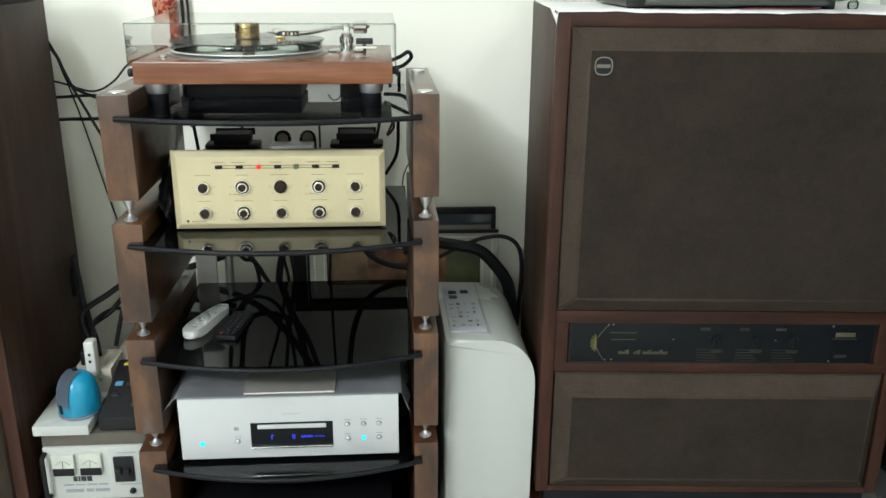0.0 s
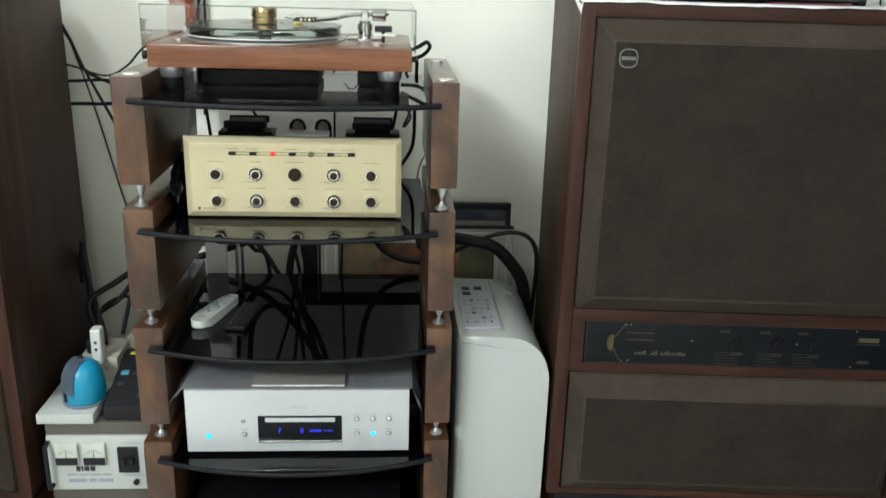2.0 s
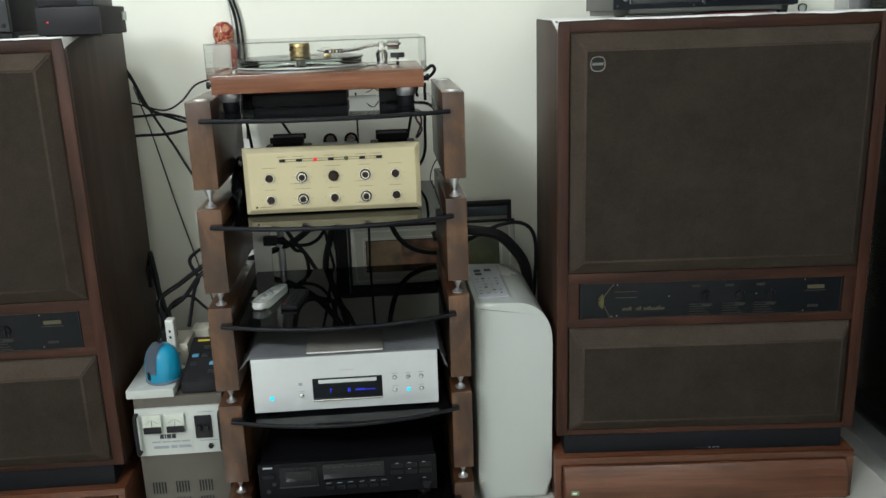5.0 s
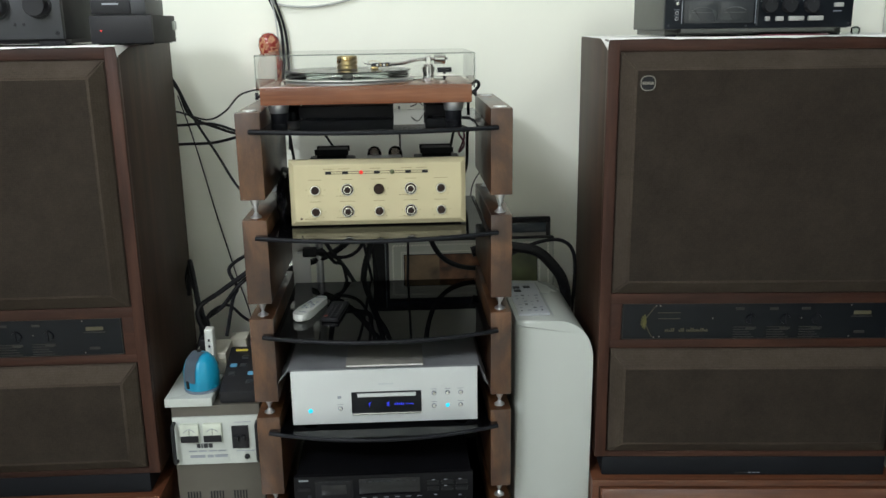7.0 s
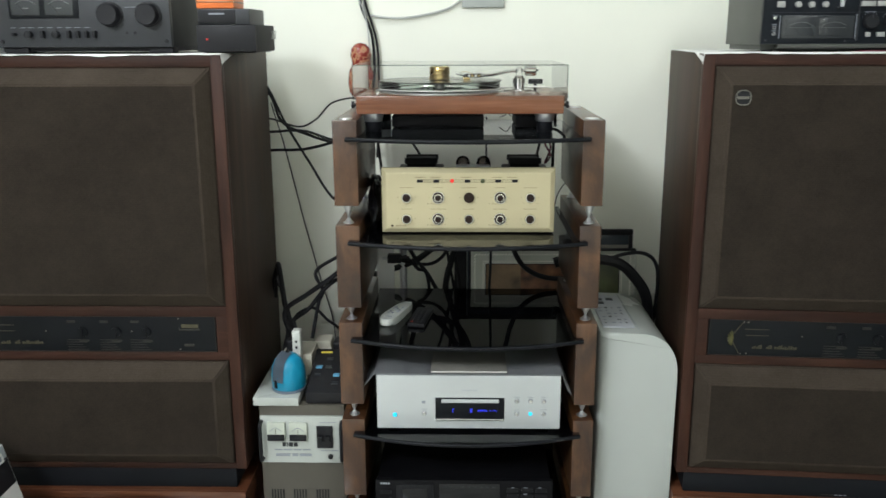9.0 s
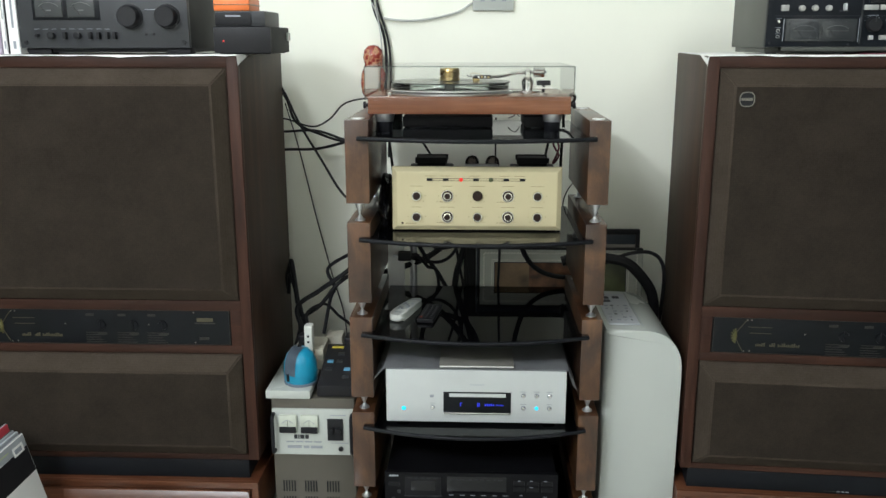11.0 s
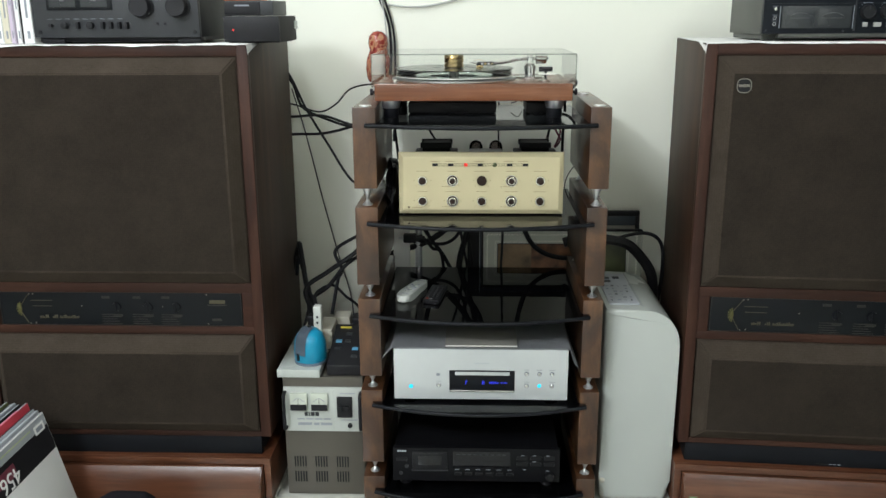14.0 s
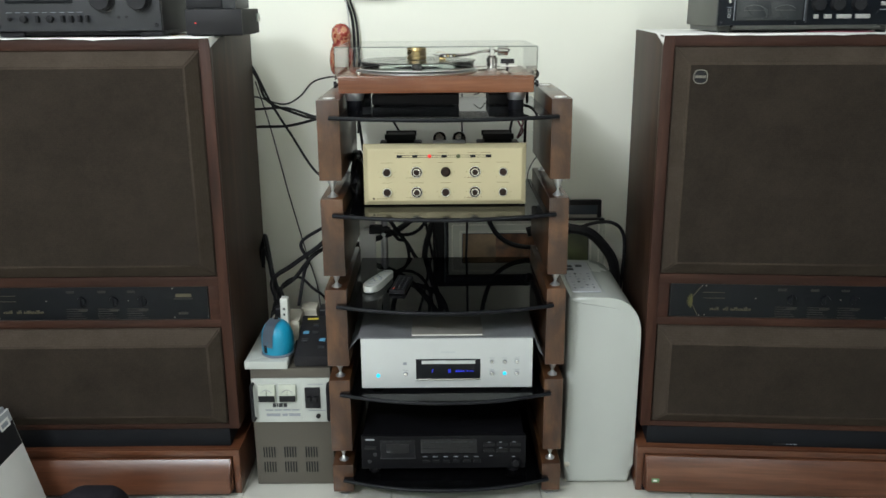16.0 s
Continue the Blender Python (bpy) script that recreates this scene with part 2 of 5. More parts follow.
M_red = plain("red_print", (0.5, 0.05, 0.07), 0.5)
M_pink = plain("pink_print", (0.6, 0.22, 0.3), 0.5)
M_lime = plain("lime_print", (0.42, 0.47, 0.27), 0.5)
M_sleeve = plain("silver_grey_sleeve", (0.33, 0.35, 0.37), 0.35)
M_green = plain("green_print", (0.12, 0.25, 0.12), 0.5)
M_darkcloth = plain("dark_cloth", (0.012, 0.011, 0.014), 0.85, 0, 0.2, 40, 0.4, spec=0.15)
M_bag = plain("glossy_black_film", (0.008, 0.008, 0.01), 0.22, 0, 0.1, 30, 0.1)
M_blueglass = plain("blue_glass_sheen", (0.05, 0.065, 0.085), 0.12, 0, 0.4, 12, 0)
M_tan = plain("tan_print", (0.24, 0.15, 0.075), 0.4, 0, 0.5, 60)
M_rust = plain("rust_print", (0.2, 0.085, 0.035), 0.35, 0, 0.85, 90)
M_moss = plain("moss_print", (0.1, 0.12, 0.045), 0.45, 0, 0.6, 30)
M_frame = plain("grey_mount", (0.58, 0.6, 0.53), 0.5, 0.0, 0.1)
M_bead = plain("beading", (0.88, 0.88, 0.8), 0.3, 0.1)
M_meter = plain("meter_face", (0.46, 0.49, 0.42), 0.4, 0, 0.2, 60)
M_darkmeter = plain("unlit_meter", (0.035, 0.038, 0.04), 0.25)
M_doll = plain("lacquered_wood", (0.3, 0.05, 0.03), 0.2, 0, 0.2)
M_record = plain("vinyl", (0.01, 0.01, 0.011), 0.2)
# a little grey haze is painted into the shelves to lift their black
M_glass = clear("smoked_glass", (0.25, 0.26, 0.29), 1.0, 0.005)
M_acryl = clear("clear_acrylic", (0.95, 0.96, 0.95), 0.8)
M_platter = clear("platter_acrylic", (0.8, 0.85, 0.83), 1.0)
M_window = clear("window_glass", (0.8, 0.85, 0.88), 1.0)
M_winered = plain("dark_red_wire", (0.16, 0.03, 0.05), 0.5)
G_red = glow("red_lamp", (1.0, 0.03, 0.02), 0.75)
G_cyan = glow("cyan_lamp", (0.02, 0.7, 0.95), 1.0)
G_blue = glow("blue_display", (0.03, 0.05, 1.0), 0.9)


# ---- building tools ----
def tidy(ob, bm, mat, smooth):
    bmesh.ops.recalc_face_normals(bm, faces=bm.faces[:])
    for f in bm.faces:
        f.smooth = smooth
    bm.to_mesh(ob.data)
    bm.free()
    for m in mat if isinstance(mat, (list, tuple)) else [mat]:
        ob.data.materials.append(m)
    if smooth:
        ob.data.set_sharp_from_angle(angle=radians(38))


def part(name, bm, mat, parent=None, label="", smooth=True):
    ob = new(name, bpy.data.meshes.new(name))
    tidy(ob, bm, mat, smooth)
    ob.parent = parent
    if label:
        ob["label"] = label
    return ob


def thing(name, at, label, category, group="", turn=0.0):
    ob = new(name)
    ob.empty_display_size = 0.05
    ob.matrix_basis = pose(*at, 0, 0, turn)
    return tagged(ob, label, category, group)


def single(name, bm, mat, label, category, kind="", group="", at=(0, 0, 0), turn=0.0, smooth=True):
    ob = part(name, bm, mat, None, "", smooth)
    ob.matrix_basis = pose(*at, 0, 0, turn)
    return tagged(ob, label, category, group, kind)


def box(x0, x1, y0, y1, z0, z1, bevel=0.0, seg=2, bm=None):
    b = bmesh.new()
    bmesh.ops.create_cube(b, size=1.0)
    for v in b.verts:
        v.co = Vector(((x0 + x1) / 2 + v.co.x * (x1 - x0), (y0 + y1) / 2 + v.co.y * (y1 - y0), (z0 + z1) / 2 + v.co.z * (z1 - z0)))
    if bevel:
        bmesh.ops.bevel(b, geom=b.edges[:], offset=bevel, segments=seg, affect="EDGES", profile=0.6)
    return b if bm is None else join(bm, b)


def join(bm, other):
    me = bpy.data.meshes.new("tmp")
    other.to_mesh(me)
    other.free()
    bm.from_mesh(me)
    bpy.data.meshes.remove(me)
    return bm


def lathe(profile, n=28, bm=None, at=(0, 0, 0), axis="Z"):
    """Turned shape from (radius, height) pairs; axis Y: heights run towards the viewer."""
    b = bm if bm is not None else bmesh.new()
    rings = []
    for r, h in profile:
        ring = []
        for i in range(n):
            a = 2 * math.pi * i / n
            c, s = r * math.cos(a), r * math.sin(a)
            p = (c, s, h) if axis == "Z" else ((c, -h, s) if axis == "Y" else (h, c, s))
            ring.append(b.verts.new(Vector(p) + Vector(at)))
        rings.append(ring)
    for lo, hi in zip(rings, rings[1:]):
        for i in range(n):
            b.faces.new((lo[i], lo[(i + 1) % n], hi[(i + 1) % n], hi[i]))
    b.faces.new(rings[0][::-1])
    b.faces.new(rings[-1])
    return b


def prism(outline, y0, y1, bevel=0.0, seg=2):
    """An outline in x and z, carried from y0 to y1."""
    b = bmesh.new()
    front = [b.verts.new((x, y0, z)) for x, z in outline]
    back = [b.verts.new((x, y1, z)) for x, z in outline]
    n = len(outline)
    f0 = b.faces.new(front)
    b.faces.new(back[::-1])
    for i in range(n):
        b.faces.new((front[i], back[i], back[(i + 1) % n], front[(i + 1) % n]))
    if bevel:
        edges = list(f0.edges)
        bmesh.ops.bevel(b, geom=edges, offset=bevel, segments=seg, affect="EDGES", profile=0.5)
    return b


def smooth_path(points, steps=8):
    p = [Vector(q) for q in points]
    p = [p[0] * 2 - p[1]] + p + [p[-1] * 2 - p[-2]]
    out = []
    for i in range(1, len(p) - 2):
        for s in range(steps):
            t = s / steps
            out.append(0.5 * ((2 * p[i]) + (p[i + 1] - p[i - 1]) * t + (2 * p[i - 1] - 5 * p[i] + 4 * p[i + 1] - p[i + 2]) * t * t + (3 * p[i] - p[i - 1] - 3 * p[i + 1] + p[i + 2]) * t ** 3))
    out.append(p[-2])
    return out


def tube(points, r, n=8, steps=8, bm=None):
    b = bm if bm is not None else bmesh.new()
    path = smooth_path(points, steps)
    rings, side = [], None
    for i, c in enumerate(path):
        ahead = (path[min(i + 1, len(path) - 1)] - path[max(i - 1, 0)]).normalized()
        side = ahead.orthogonal().normalized() if side is None else (side - ahead * side.dot(ahead)).normalized()
        up = ahead.cross(side)
        rings.append([b.verts.new(c + r * (math.cos(2 * math.pi * k / n) * side + math.sin(2 * math.pi * k / n) * up)) for k in range(n)])
    for lo, hi in zip(rings, rings[1:]):
        for k in range(n):
            b.faces.new((lo[k], lo[(k + 1) % n], hi[(k + 1) % n], hi[k]))
    b.faces.new(rings[0][::-1])
    b.faces.new(rings[-1])
    return b


def cable(points, r, label="black rubber cable hanging along the wall", mat=None, name="cable"):
    return single(name, tube(points, r * 0.8), mat or M_cable, label, "cable", group="loose cables")


# ---- the room ----
BACK, RIGHT, LEFT, FRONT, TOP = 0.58, 1.44, -1.75, -4.3, 2.9
single("wall_north", box(LEFT - 0.1, RIGHT + 0.1, BACK, BACK + 0.12, -0.1, TOP), M_wall, "off-white painted plaster wall behind the stereo", "wall", "structure", smooth=False)
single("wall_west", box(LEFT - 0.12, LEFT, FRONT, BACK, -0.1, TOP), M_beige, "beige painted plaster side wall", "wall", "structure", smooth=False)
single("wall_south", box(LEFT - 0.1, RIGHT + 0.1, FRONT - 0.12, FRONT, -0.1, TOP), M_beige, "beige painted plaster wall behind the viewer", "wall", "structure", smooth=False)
bm = box(RIGHT, RIGHT + 0.12, FRONT, -2.2, -0.1, TOP)
box(RIGHT, RIGHT + 0.12, -2.2, BACK, 2.15, TOP, bm=bm)
single("wall_east", bm, M_wall, "off-white wall with a wide glass door opening", "wall", "structure", smooth=False)
single("ceiling", box(LEFT - 0.1, RIGHT + 0.1, FRONT - 0.1, BACK + 0.1, TOP, TOP + 0.1), M_ceil, "white painted ceiling", "ceiling", "structure", smooth=False)

door = tagged(new("door_1"), "aluminium framed sliding glass door, dark night outside", "door", kind="structure")
part("bottom_rail", box(RIGHT - 0.065, RIGHT + 0.06, -2.2, BACK - 0.003, 0, 0.055, 0.003), M_alu, door)
part("top_rail", box(RIGHT - 0.025, RIGHT + 0.06, -2.2, BACK - 0.003, 2.08, 2.15, 0.003), M_alu, door)
for y in (BACK - 0.05, -0.45, -1.3, -2.15):
    part("stile", box(RIGHT - 0.02, RIGHT + 0.05, y - 0.03, y + 0.045, 0.055, 2.08, 0.004), M_alu, door)
for y in (BACK - 0.08, -0.48, -1.33):
    pane = part("pane", box(RIGHT + 0.012, RIGHT + 0.018, y - 0.8, y, 0.055, 2.08), M_window, door, smooth=False)
single("backdrop", box(RIGHT + 1.2, RIGHT + 1.25, -4, 2, -0.5, 3), plain("night_yard", (0.03, 0.045, 0.07), 0.9), "dark night yard outside the glass door", "backdrop", "structure")


# ---- loudspeakers ----
def tray(x0, x1, z0, z1, side, edge, lip, front, back):
    """A cloth-covered panel whose rim slopes back all round."""
    b = bmesh.new()
    rings = []
    for sx, sz, y in ((0, 0, back), (0, 0, lip), (side, edge, front)):
        rings.append([b.verts.new(p) for p in ((x0 + sx, y, z0 + sz), (x1 - sx, y, z0 + sz), (x1 - sx, y, z1 - sz), (x0 + sx, y, z1 - sz))])
    for a, c in zip(rings, rings[1:]):
        for i in range(4):
            b.faces.new((a[i], a[(i + 1) % 4], c[(i + 1) % 4], c[i]))
    b.faces.new(rings[-1])
    b.faces.new(rings[0][::-1])
    es = [e for e in b.edges if all(v in rings[-1] or v in rings[1] for v in e.verts)]
    bmesh.ops.bevel(b, geom=es, offset=0.003, segments=2, affect="EDGES")
    for f in b.faces:
        f.material_index = 1 if f.calc_center_median().y < front + 0.0002 else 0
    return b


def loudspeaker(badge):
    W, H, D = 0.371, 1.011, 0.455
    s = thing("loudspeaker", (0, 0, 0), "large walnut floor loudspeaker with brown cloth grilles", "loudspeaker", "pair of loudspeakers")
    body = box(-W, W, 0.018, D, 0, H, 0.003)
    part("cabinet", body, M_walnut, s)
    # edge bands round the front and the rail between the grilles
    part("side_edge", box(-W, -W + 0.027, 0, 0.02, 0, H, 0.003), M_edge, s)
    part("side_edge", box(W - 0.027, W, 0, 0.02, 0, H, 0.003), M_edge, s)
    part("top_edge", box(-W + 0.026, W - 0.026, 0.001, 0.02, H - 0.027, H, 0.003), M_edge_x, s)
    part("bottom_edge", box(-W + 0.026, W - 0.026, 0.001, 0.02, 0, 0.015, 0.003), M_edge_x, s)
    rail = box(-W + 0.026, W - 0.026, 0.004, 0.02, 0.287, 0.308, 0.002)
    box(-W + 0.026, W - 0.026, 0.004, 0.02, 0.398, 0.424, 0.002, bm=rail)
    part("rail", rail, M_edge_x, s)
    part("rail_end", box(-W + 0.026, -0.317, 0.004, 0.02, 0.306, 0.4, 0.002), M_edge_x, s)
    part("rail_end", box(0.317, W - 0.026, 0.004, 0.02, 0.306, 0.4, 0.002), M_edge_x, s)
    part("upper_grille", tray(-0.342, 0.342, 0.425, 0.984, 0.029, 0.037, 0.003, -0.03, 0.019), [M_rim, M_grille], s, "faded brown cloth grille, sloping rim painted lighter as if lit")
    part("lower_grille", tray(-0.340, 0.340, 0.014, 0.285, 0.029, 0.037, 0.003, -0.03, 0.019), [M_rim, M_grille], s, "faded brown cloth grille, sloping rim painted lighter as if lit")
    plate = part("control_plate", box(-0.315, 0.315, 0.008, 0.02, 0.307, 0.399, 0.001), M_plate, s, "black control plate with gold print")
    y = 0.0065
    rim = box(-0.313, 0.313, y, 0.009, 0.3965, 0.3975)
    box(-0.313, 0.313, y, 0.009, 0.3085, 0.3095, bm=rim)
    box(-0.313, -0.312, y, 0.009, 0.3085, 0.3975, bm=rim)
    box(0.312, 0.313, y, 0.009, 0.3085, 0.3975, bm=rim)
    part("gold_line", rim, M_goldfaint, plate)
    # bow-shaped emblem, drawn as plain strokes and a crest
    bow = tube([(-0.258, y, 0.362), (-0.246, y, 0.379), (-0.237, y, 0.391)], 0.001, 6, 2)
    tube([(-0.258, y, 0.342), (-0.25, y, 0.327), (-0.243, y, 0.314)], 0.001, 6, 2, bm=bow)
    for i, z in enumerate((0.374, 0.359)):
        box(-0.232 + 0.003 * i, -0.177, y, 0.0085, z, z + 0.0012, bm=bow)
    part("emblem", bow, M_gold, plate)
    crest = bmesh.new()
    for k in range(7):
        a = radians(105 + 25 * k)
        tube([(-0.258, y, 0.352), (-0.258 + 0.008 * math.cos(a), y, 0.352 + 0.01 * math.sin(a)), (-0.258 + 0.013 * math.cos(a), y, 0.352 + 0.019 * math.sin(a))], 0.0017, 6, 2, bm=crest)
    part("crest", crest, M_olive, plate, "olive gold crest")
    for dx, dz in ((0.026, 0.041), (-0.0, 0.0)):
        part("screw", lathe([(0.0018, 0), (0.0014, 0.0012), (0.0001, 0.0014)], 8, at=(-0.2385 + dx * 0.15, 0.0075, 0.352 + (0.04 if dx else -0.039)), axis="Y"), M_badge, plate)
    words = bmesh.new()
    for i in range(22):
        x = -0.212 + i * 0.0047
        hgt = (0.005, 0.008, 0.006, 0.009, 0.0045)[(i * 7) % 5]
        if i not in (5, 6, 10):
            box(x, x + 0.003, y, 0.0085, 0.327, 0.327 + hgt, bm=words)
    part("print", words, M_gold, plate)
    for cx in (-0.03, 0.05, 0.125):
        marks = bmesh.new()
        for i in range(5):
            box(cx - 0.02, cx + 0.03 - 0.006 * (i % 3), y, 0.0085, 0.3125 + i * 0.0062, 0.3138 + i * 0.0062, bm=marks)
        part("scale_print", marks, M_goldfaint, plate)
        part("print", box(cx - 0.016, cx + 0.004, y, 0.0085, 0.381, 0.387), M_goldfaint, plate)
        part("print", box(cx + 0.01, cx + 0.034, y, 0.0085, 0.333, 0.338), M_goldfaint, plate)
    part("print", box(0.232, 0.272, y, 0.0085, 0.369, 0.378), M_gold, plate)
    part("print", box(0.226, 0.276, y, 0.0085, 0.363, 0.365), M_goldfaint, plate)
    part("print", box(0.236, 0.26, y, 0.0085, 0.322, 0.328), M_goldfaint, plate)
    for cx in (-0.01, 0.072, 0.145):
        part("knob", lathe([(0.0125, 0), (0.0115, 0.004), (0.004, 0.0045)], 20, at=(cx, 0.008, 0.358), axis="Y"), M_plate, plate)
        part("pointer", box(cx - 0.0015, cx + 0.0015, 0.0005, 0.004, 0.346, 0.374, 0.0005), M_rubber, plate)
    for sx, sz in ((-0.225, 0.392), (0.225, 0.314), (-0.225, 0.314), (0.225, 0.392), (-0.1, 0.36), (0.11, 0.36)):
        part("screw", lathe([(0.002, 0), (0.0015, 0.0012), (0.0001, 0.0014)], 8, at=(sx, 0.008, sz), axis="Y"), M_badge, plate)
    if badge:
        ring = lathe([(0.0175, 0), (0.0175, 0.003), (0.0155, 0.003), (0.015, 0.0018), (0.0001, 0.0018)], 28, at=(-0.287, -0.03, 0.917), axis="Y")
        bd = part("badge", ring, M_dark2, s, "small round black and silver badge")
        rg = bmesh.new()
        pts = [(-0.287 + 0.0155 * math.copysign(abs(math.cos(a)) ** 0.7, math.cos(a)), -0.0335, 0.917 + 0.0155 * math.copysign(abs(math.sin(a)) ** 0.7, math.sin(a))) for a in [2 * math.pi * i / 24 for i in range(25)]]
        tube(pts, 0.0012, 6, 2, bm=rg)
        for i in range(6):
            box(-0.299 + i * 0.0042, -0.2960 + i * 0.0042, -0.034, -0.0315, 0.914, 0.92, bm=rg)
        part("badge_rim", rg, M_badge, bd)
    return s


SPK_Z, SPK_Y = 0.182, 0.052
right_spk = loudspeaker(True)
TOE = pose(0.519, SPK_Y, 0, 0, 0, -4.3) @ pose(-0.519, -SPK_Y, 0)
right_spk.matrix_basis = TOE @ pose(0.885, SPK_Y, SPK_Z)
left_spk = copy_thing(right_spk, pose(-0.923, SPK_Y, SPK_Z))
for o in list(left_spk.children):
    if o.name.startswith("badge"):
        for c in list(o.children):
            bpy.data.objects.remove(c)
        bpy.data.objects.remove(o)


def plinth_and_stand(x, sticker):
    p = thing("plinth", (x, SPK_Y, 0.1305), "black painted board under the loudspeaker", "plinth", "loudspeaker plinths")
    part("board", box(-0.348, 0.348, 0.0065, 0.42, 0, 0.051, 0.002), M_plinth, p)
    part("front_board", box(-0.348, 0.348, 0.003, 0.0065, 0.0005, 0.0505, 0.001), M_plinth, p)
    if sticker:
        for i in range(6):
            part("print", box(-0.016 + i * 0.0105, -0.0085 + i * 0.0105, 0.0022, 0.0035, 0.006, 0.008), M_goldfaint if i < 3 else M_greyprint, p)
    s = thing("loudspeaker_stand", (x, 0.03, 0), "low reddish wooden base with a sloping front panel", "stand", "loudspeaker bases")
    part("case", box(-0.375, 0.375, 0.012, 0.46, 0.002, 0.13, 0.003), M_stand, s)
    part("frame_top", box(-0.375, 0.375, 0, 0.014, 0.112, 0.13, 0.003), M_stand, s)
    part("frame_side", box(-0.375, -0.357, 0, 0.014, 0.001, 0.113, 0.003), M_stand, s)
    part("frame_side", box(0.357, 0.375, 0, 0.014, 0.001, 0.113, 0.003), M_stand, s)
    panel = prism([(-0.354, 0.014), (0.354, 0.014), (0.354, 0.109), (-0.354, 0.109)], -0.004, 0.014)
    part("front_panel", panel, M_stand, s)
    b = bmesh.new()
    pr = [(-0.004, 0.109), (-0.03, 0.072), (-0.03, 0.016), (-0.004, 0.014)]
    a = [b.verts.new((-0.352, y, z)) for y, z in pr]
    c = [b.verts.new((0.352, y, z)) for y, z in pr]
    b.faces.new(a)
    b.faces.new(c[::-1])
    for i in range(4):
        b.faces.new((a[i], c[i], c[(i + 1) % 4], a[(i + 1) % 4]))
    bmesh.ops.bevel(b, geom=b.edges[:], offset=0.0025, segments=2, affect="EDGES")
    fp = part("panel_bevel", b, M_stand, s, "glossy sloping wooden panel")
    for fx in (-0.33, 0.33):
        part("foot", box(fx - 0.04, fx + 0.04, 0.004, 0.06, 0, 0.013), M_plinth, s)
    if sticker:
        st = part("sticker", box(-0.338, -0.318, -0.0308, -0.029, 0.044, 0.056), M_green, s, "small green and white sticker")
        part("sticker_print", box(-0.334, -0.324, -0.0314, -0.0306, 0.047, 0.052), M_paper, st)
    return p, s


for o in plinth_and_stand(0.882, True):
    o.matrix_basis = TOE @ o.matrix_basis
plinth_and_stand(-0.928, False)


# ---- the rack ----
rack = thing("equipment_rack", (0, 0, 0), "open rack of walnut blocks, steel spikes and black glass shelves", "rack")
LEVELS = ((0.861, 1.0525), (0.622, 0.816), (0.382, 0.586), (0.142, 0.343), (0.022, 0.101))
SHELVES = (1.013, 0.779, 0.547, 0.309, 0.063)
DEPTH = 0.40
for x0, x1 in ((-0.3025, -0.248), (0.249, 0.2975)):
    for (z0, z1), zs in zip(LEVELS, SHELVES):
        part("post_block", box(x0, x1, 0.0, DEPTH, z0, z1, 0.0025), M_post, rack)
    gaps = [(LEVELS[i + 1][1], LEVELS[i][0]) for i in range(4)] + [(0.0, 0.022)]
    for z0, z1 in gaps:
        for y in (0.032, DEPTH - 0.04):
            h = z1 - z0
            prof = [(0.0125, 0), (0.0125, min(0.002, h / 8)), (0.0075, h * 0.12), (0.0048, h * 0.24), (0.0026, h * 0.3), (0.0042, h * 0.42), (0.013, h * 0.95), (0.013, h)]
            part("spike", lathe(prof, 20, at=((x0 + x1) / 2, y, z0)), M_alu, rack)
    for y in (0.035, DEPTH - 0.05):
        part("cap", lathe([(0.015, 0), (0.0145, 0.0015), (0.0001, 0.002)], 24, at=((x0 + x1) / 2, y, 1.0525)), M_alu, rack)


def shelf(z):
    n = 24
    pts = [(-0.272 + 0.536 * i / n, -0.012 - 0.052 * (1 - (2 * i / n - 1) ** 2)) for i in range(n + 1)]
    outline = pts + [(0.264, 0.004), (0.245, 0.006), (0.245, 0.40), (-0.244, 0.40), (-0.244, 0.006), (-0.272, 0.004)]
    b = bmesh.new()
    lo = [b.verts.new((x, y, z - 0.006)) for x, y in outline]
    hi = [b.verts.new((x, y, z + 0.004)) for x, y in outline]
    b.faces.new(lo[::-1])
    b.faces.new(hi)
    for i in range(len(outline)):
        j = (i + 1) % len(outline)
        b.faces.new((lo[i], lo[j], hi[j], hi[i]))
    g = part("glass_shelf", b, M_glass, rack, "black glass shelf with a bowed front", smooth=False)
    part("front_trim", tube([(x, y - 0.001, z - 0.001) for x, y in pts[::4]], 0.0048, 10, 6), M_rubber, g, "rounded dark edge")


for z in SHELVES:
    shelf(z)

# ---- turntable ----
tt = thing("turntable", (-0.0215, 0.08, 1.017), "wooden turntable with clear lid and brass record weight", "turntable")
part("base", box(-0.2365, 0.2365, 0, 0.34, 0.042, 0.083, 0.003), M_tt, tt, "reddish wooden base")
for x, y in ((-0.2, 0.028), (0.196, 0.028), (-0.2, 0.31), (0.196, 0.31)):
    ft = part("foot", lathe([(0.0195, 0.0235), (0.0208, 0.025), (0.0235, 0.0385), (0.0235, 0.0425)], 28, at=(x, y, 0)), M_alu, tt, "satin metal foot")
    part("pad", lathe([(0.017, 0), (0.0185, 0.002), (0.0185, 0.0245)], 24, at=(x, y, 0)), M_rubber, ft)
cx, cy = -0.05, 0.17
part("bearing_plate", lathe([(0.150, 0.083), (0.158, 0.0835), (0.158, 0.0862), (0.156, 0.087), (0.1515, 0.0868), (0.151, 0.0846)], 64, at=(cx, cy, 0)), M_alu, tt, "thin bright ring under the platter")
part("sub_platter", lathe([(0.062, 0.083), (0.064, 0.084), (0.064, 0.0895), (0.062, 0.0905)], 48, at=(cx, cy, 0)), M_chrome, tt)
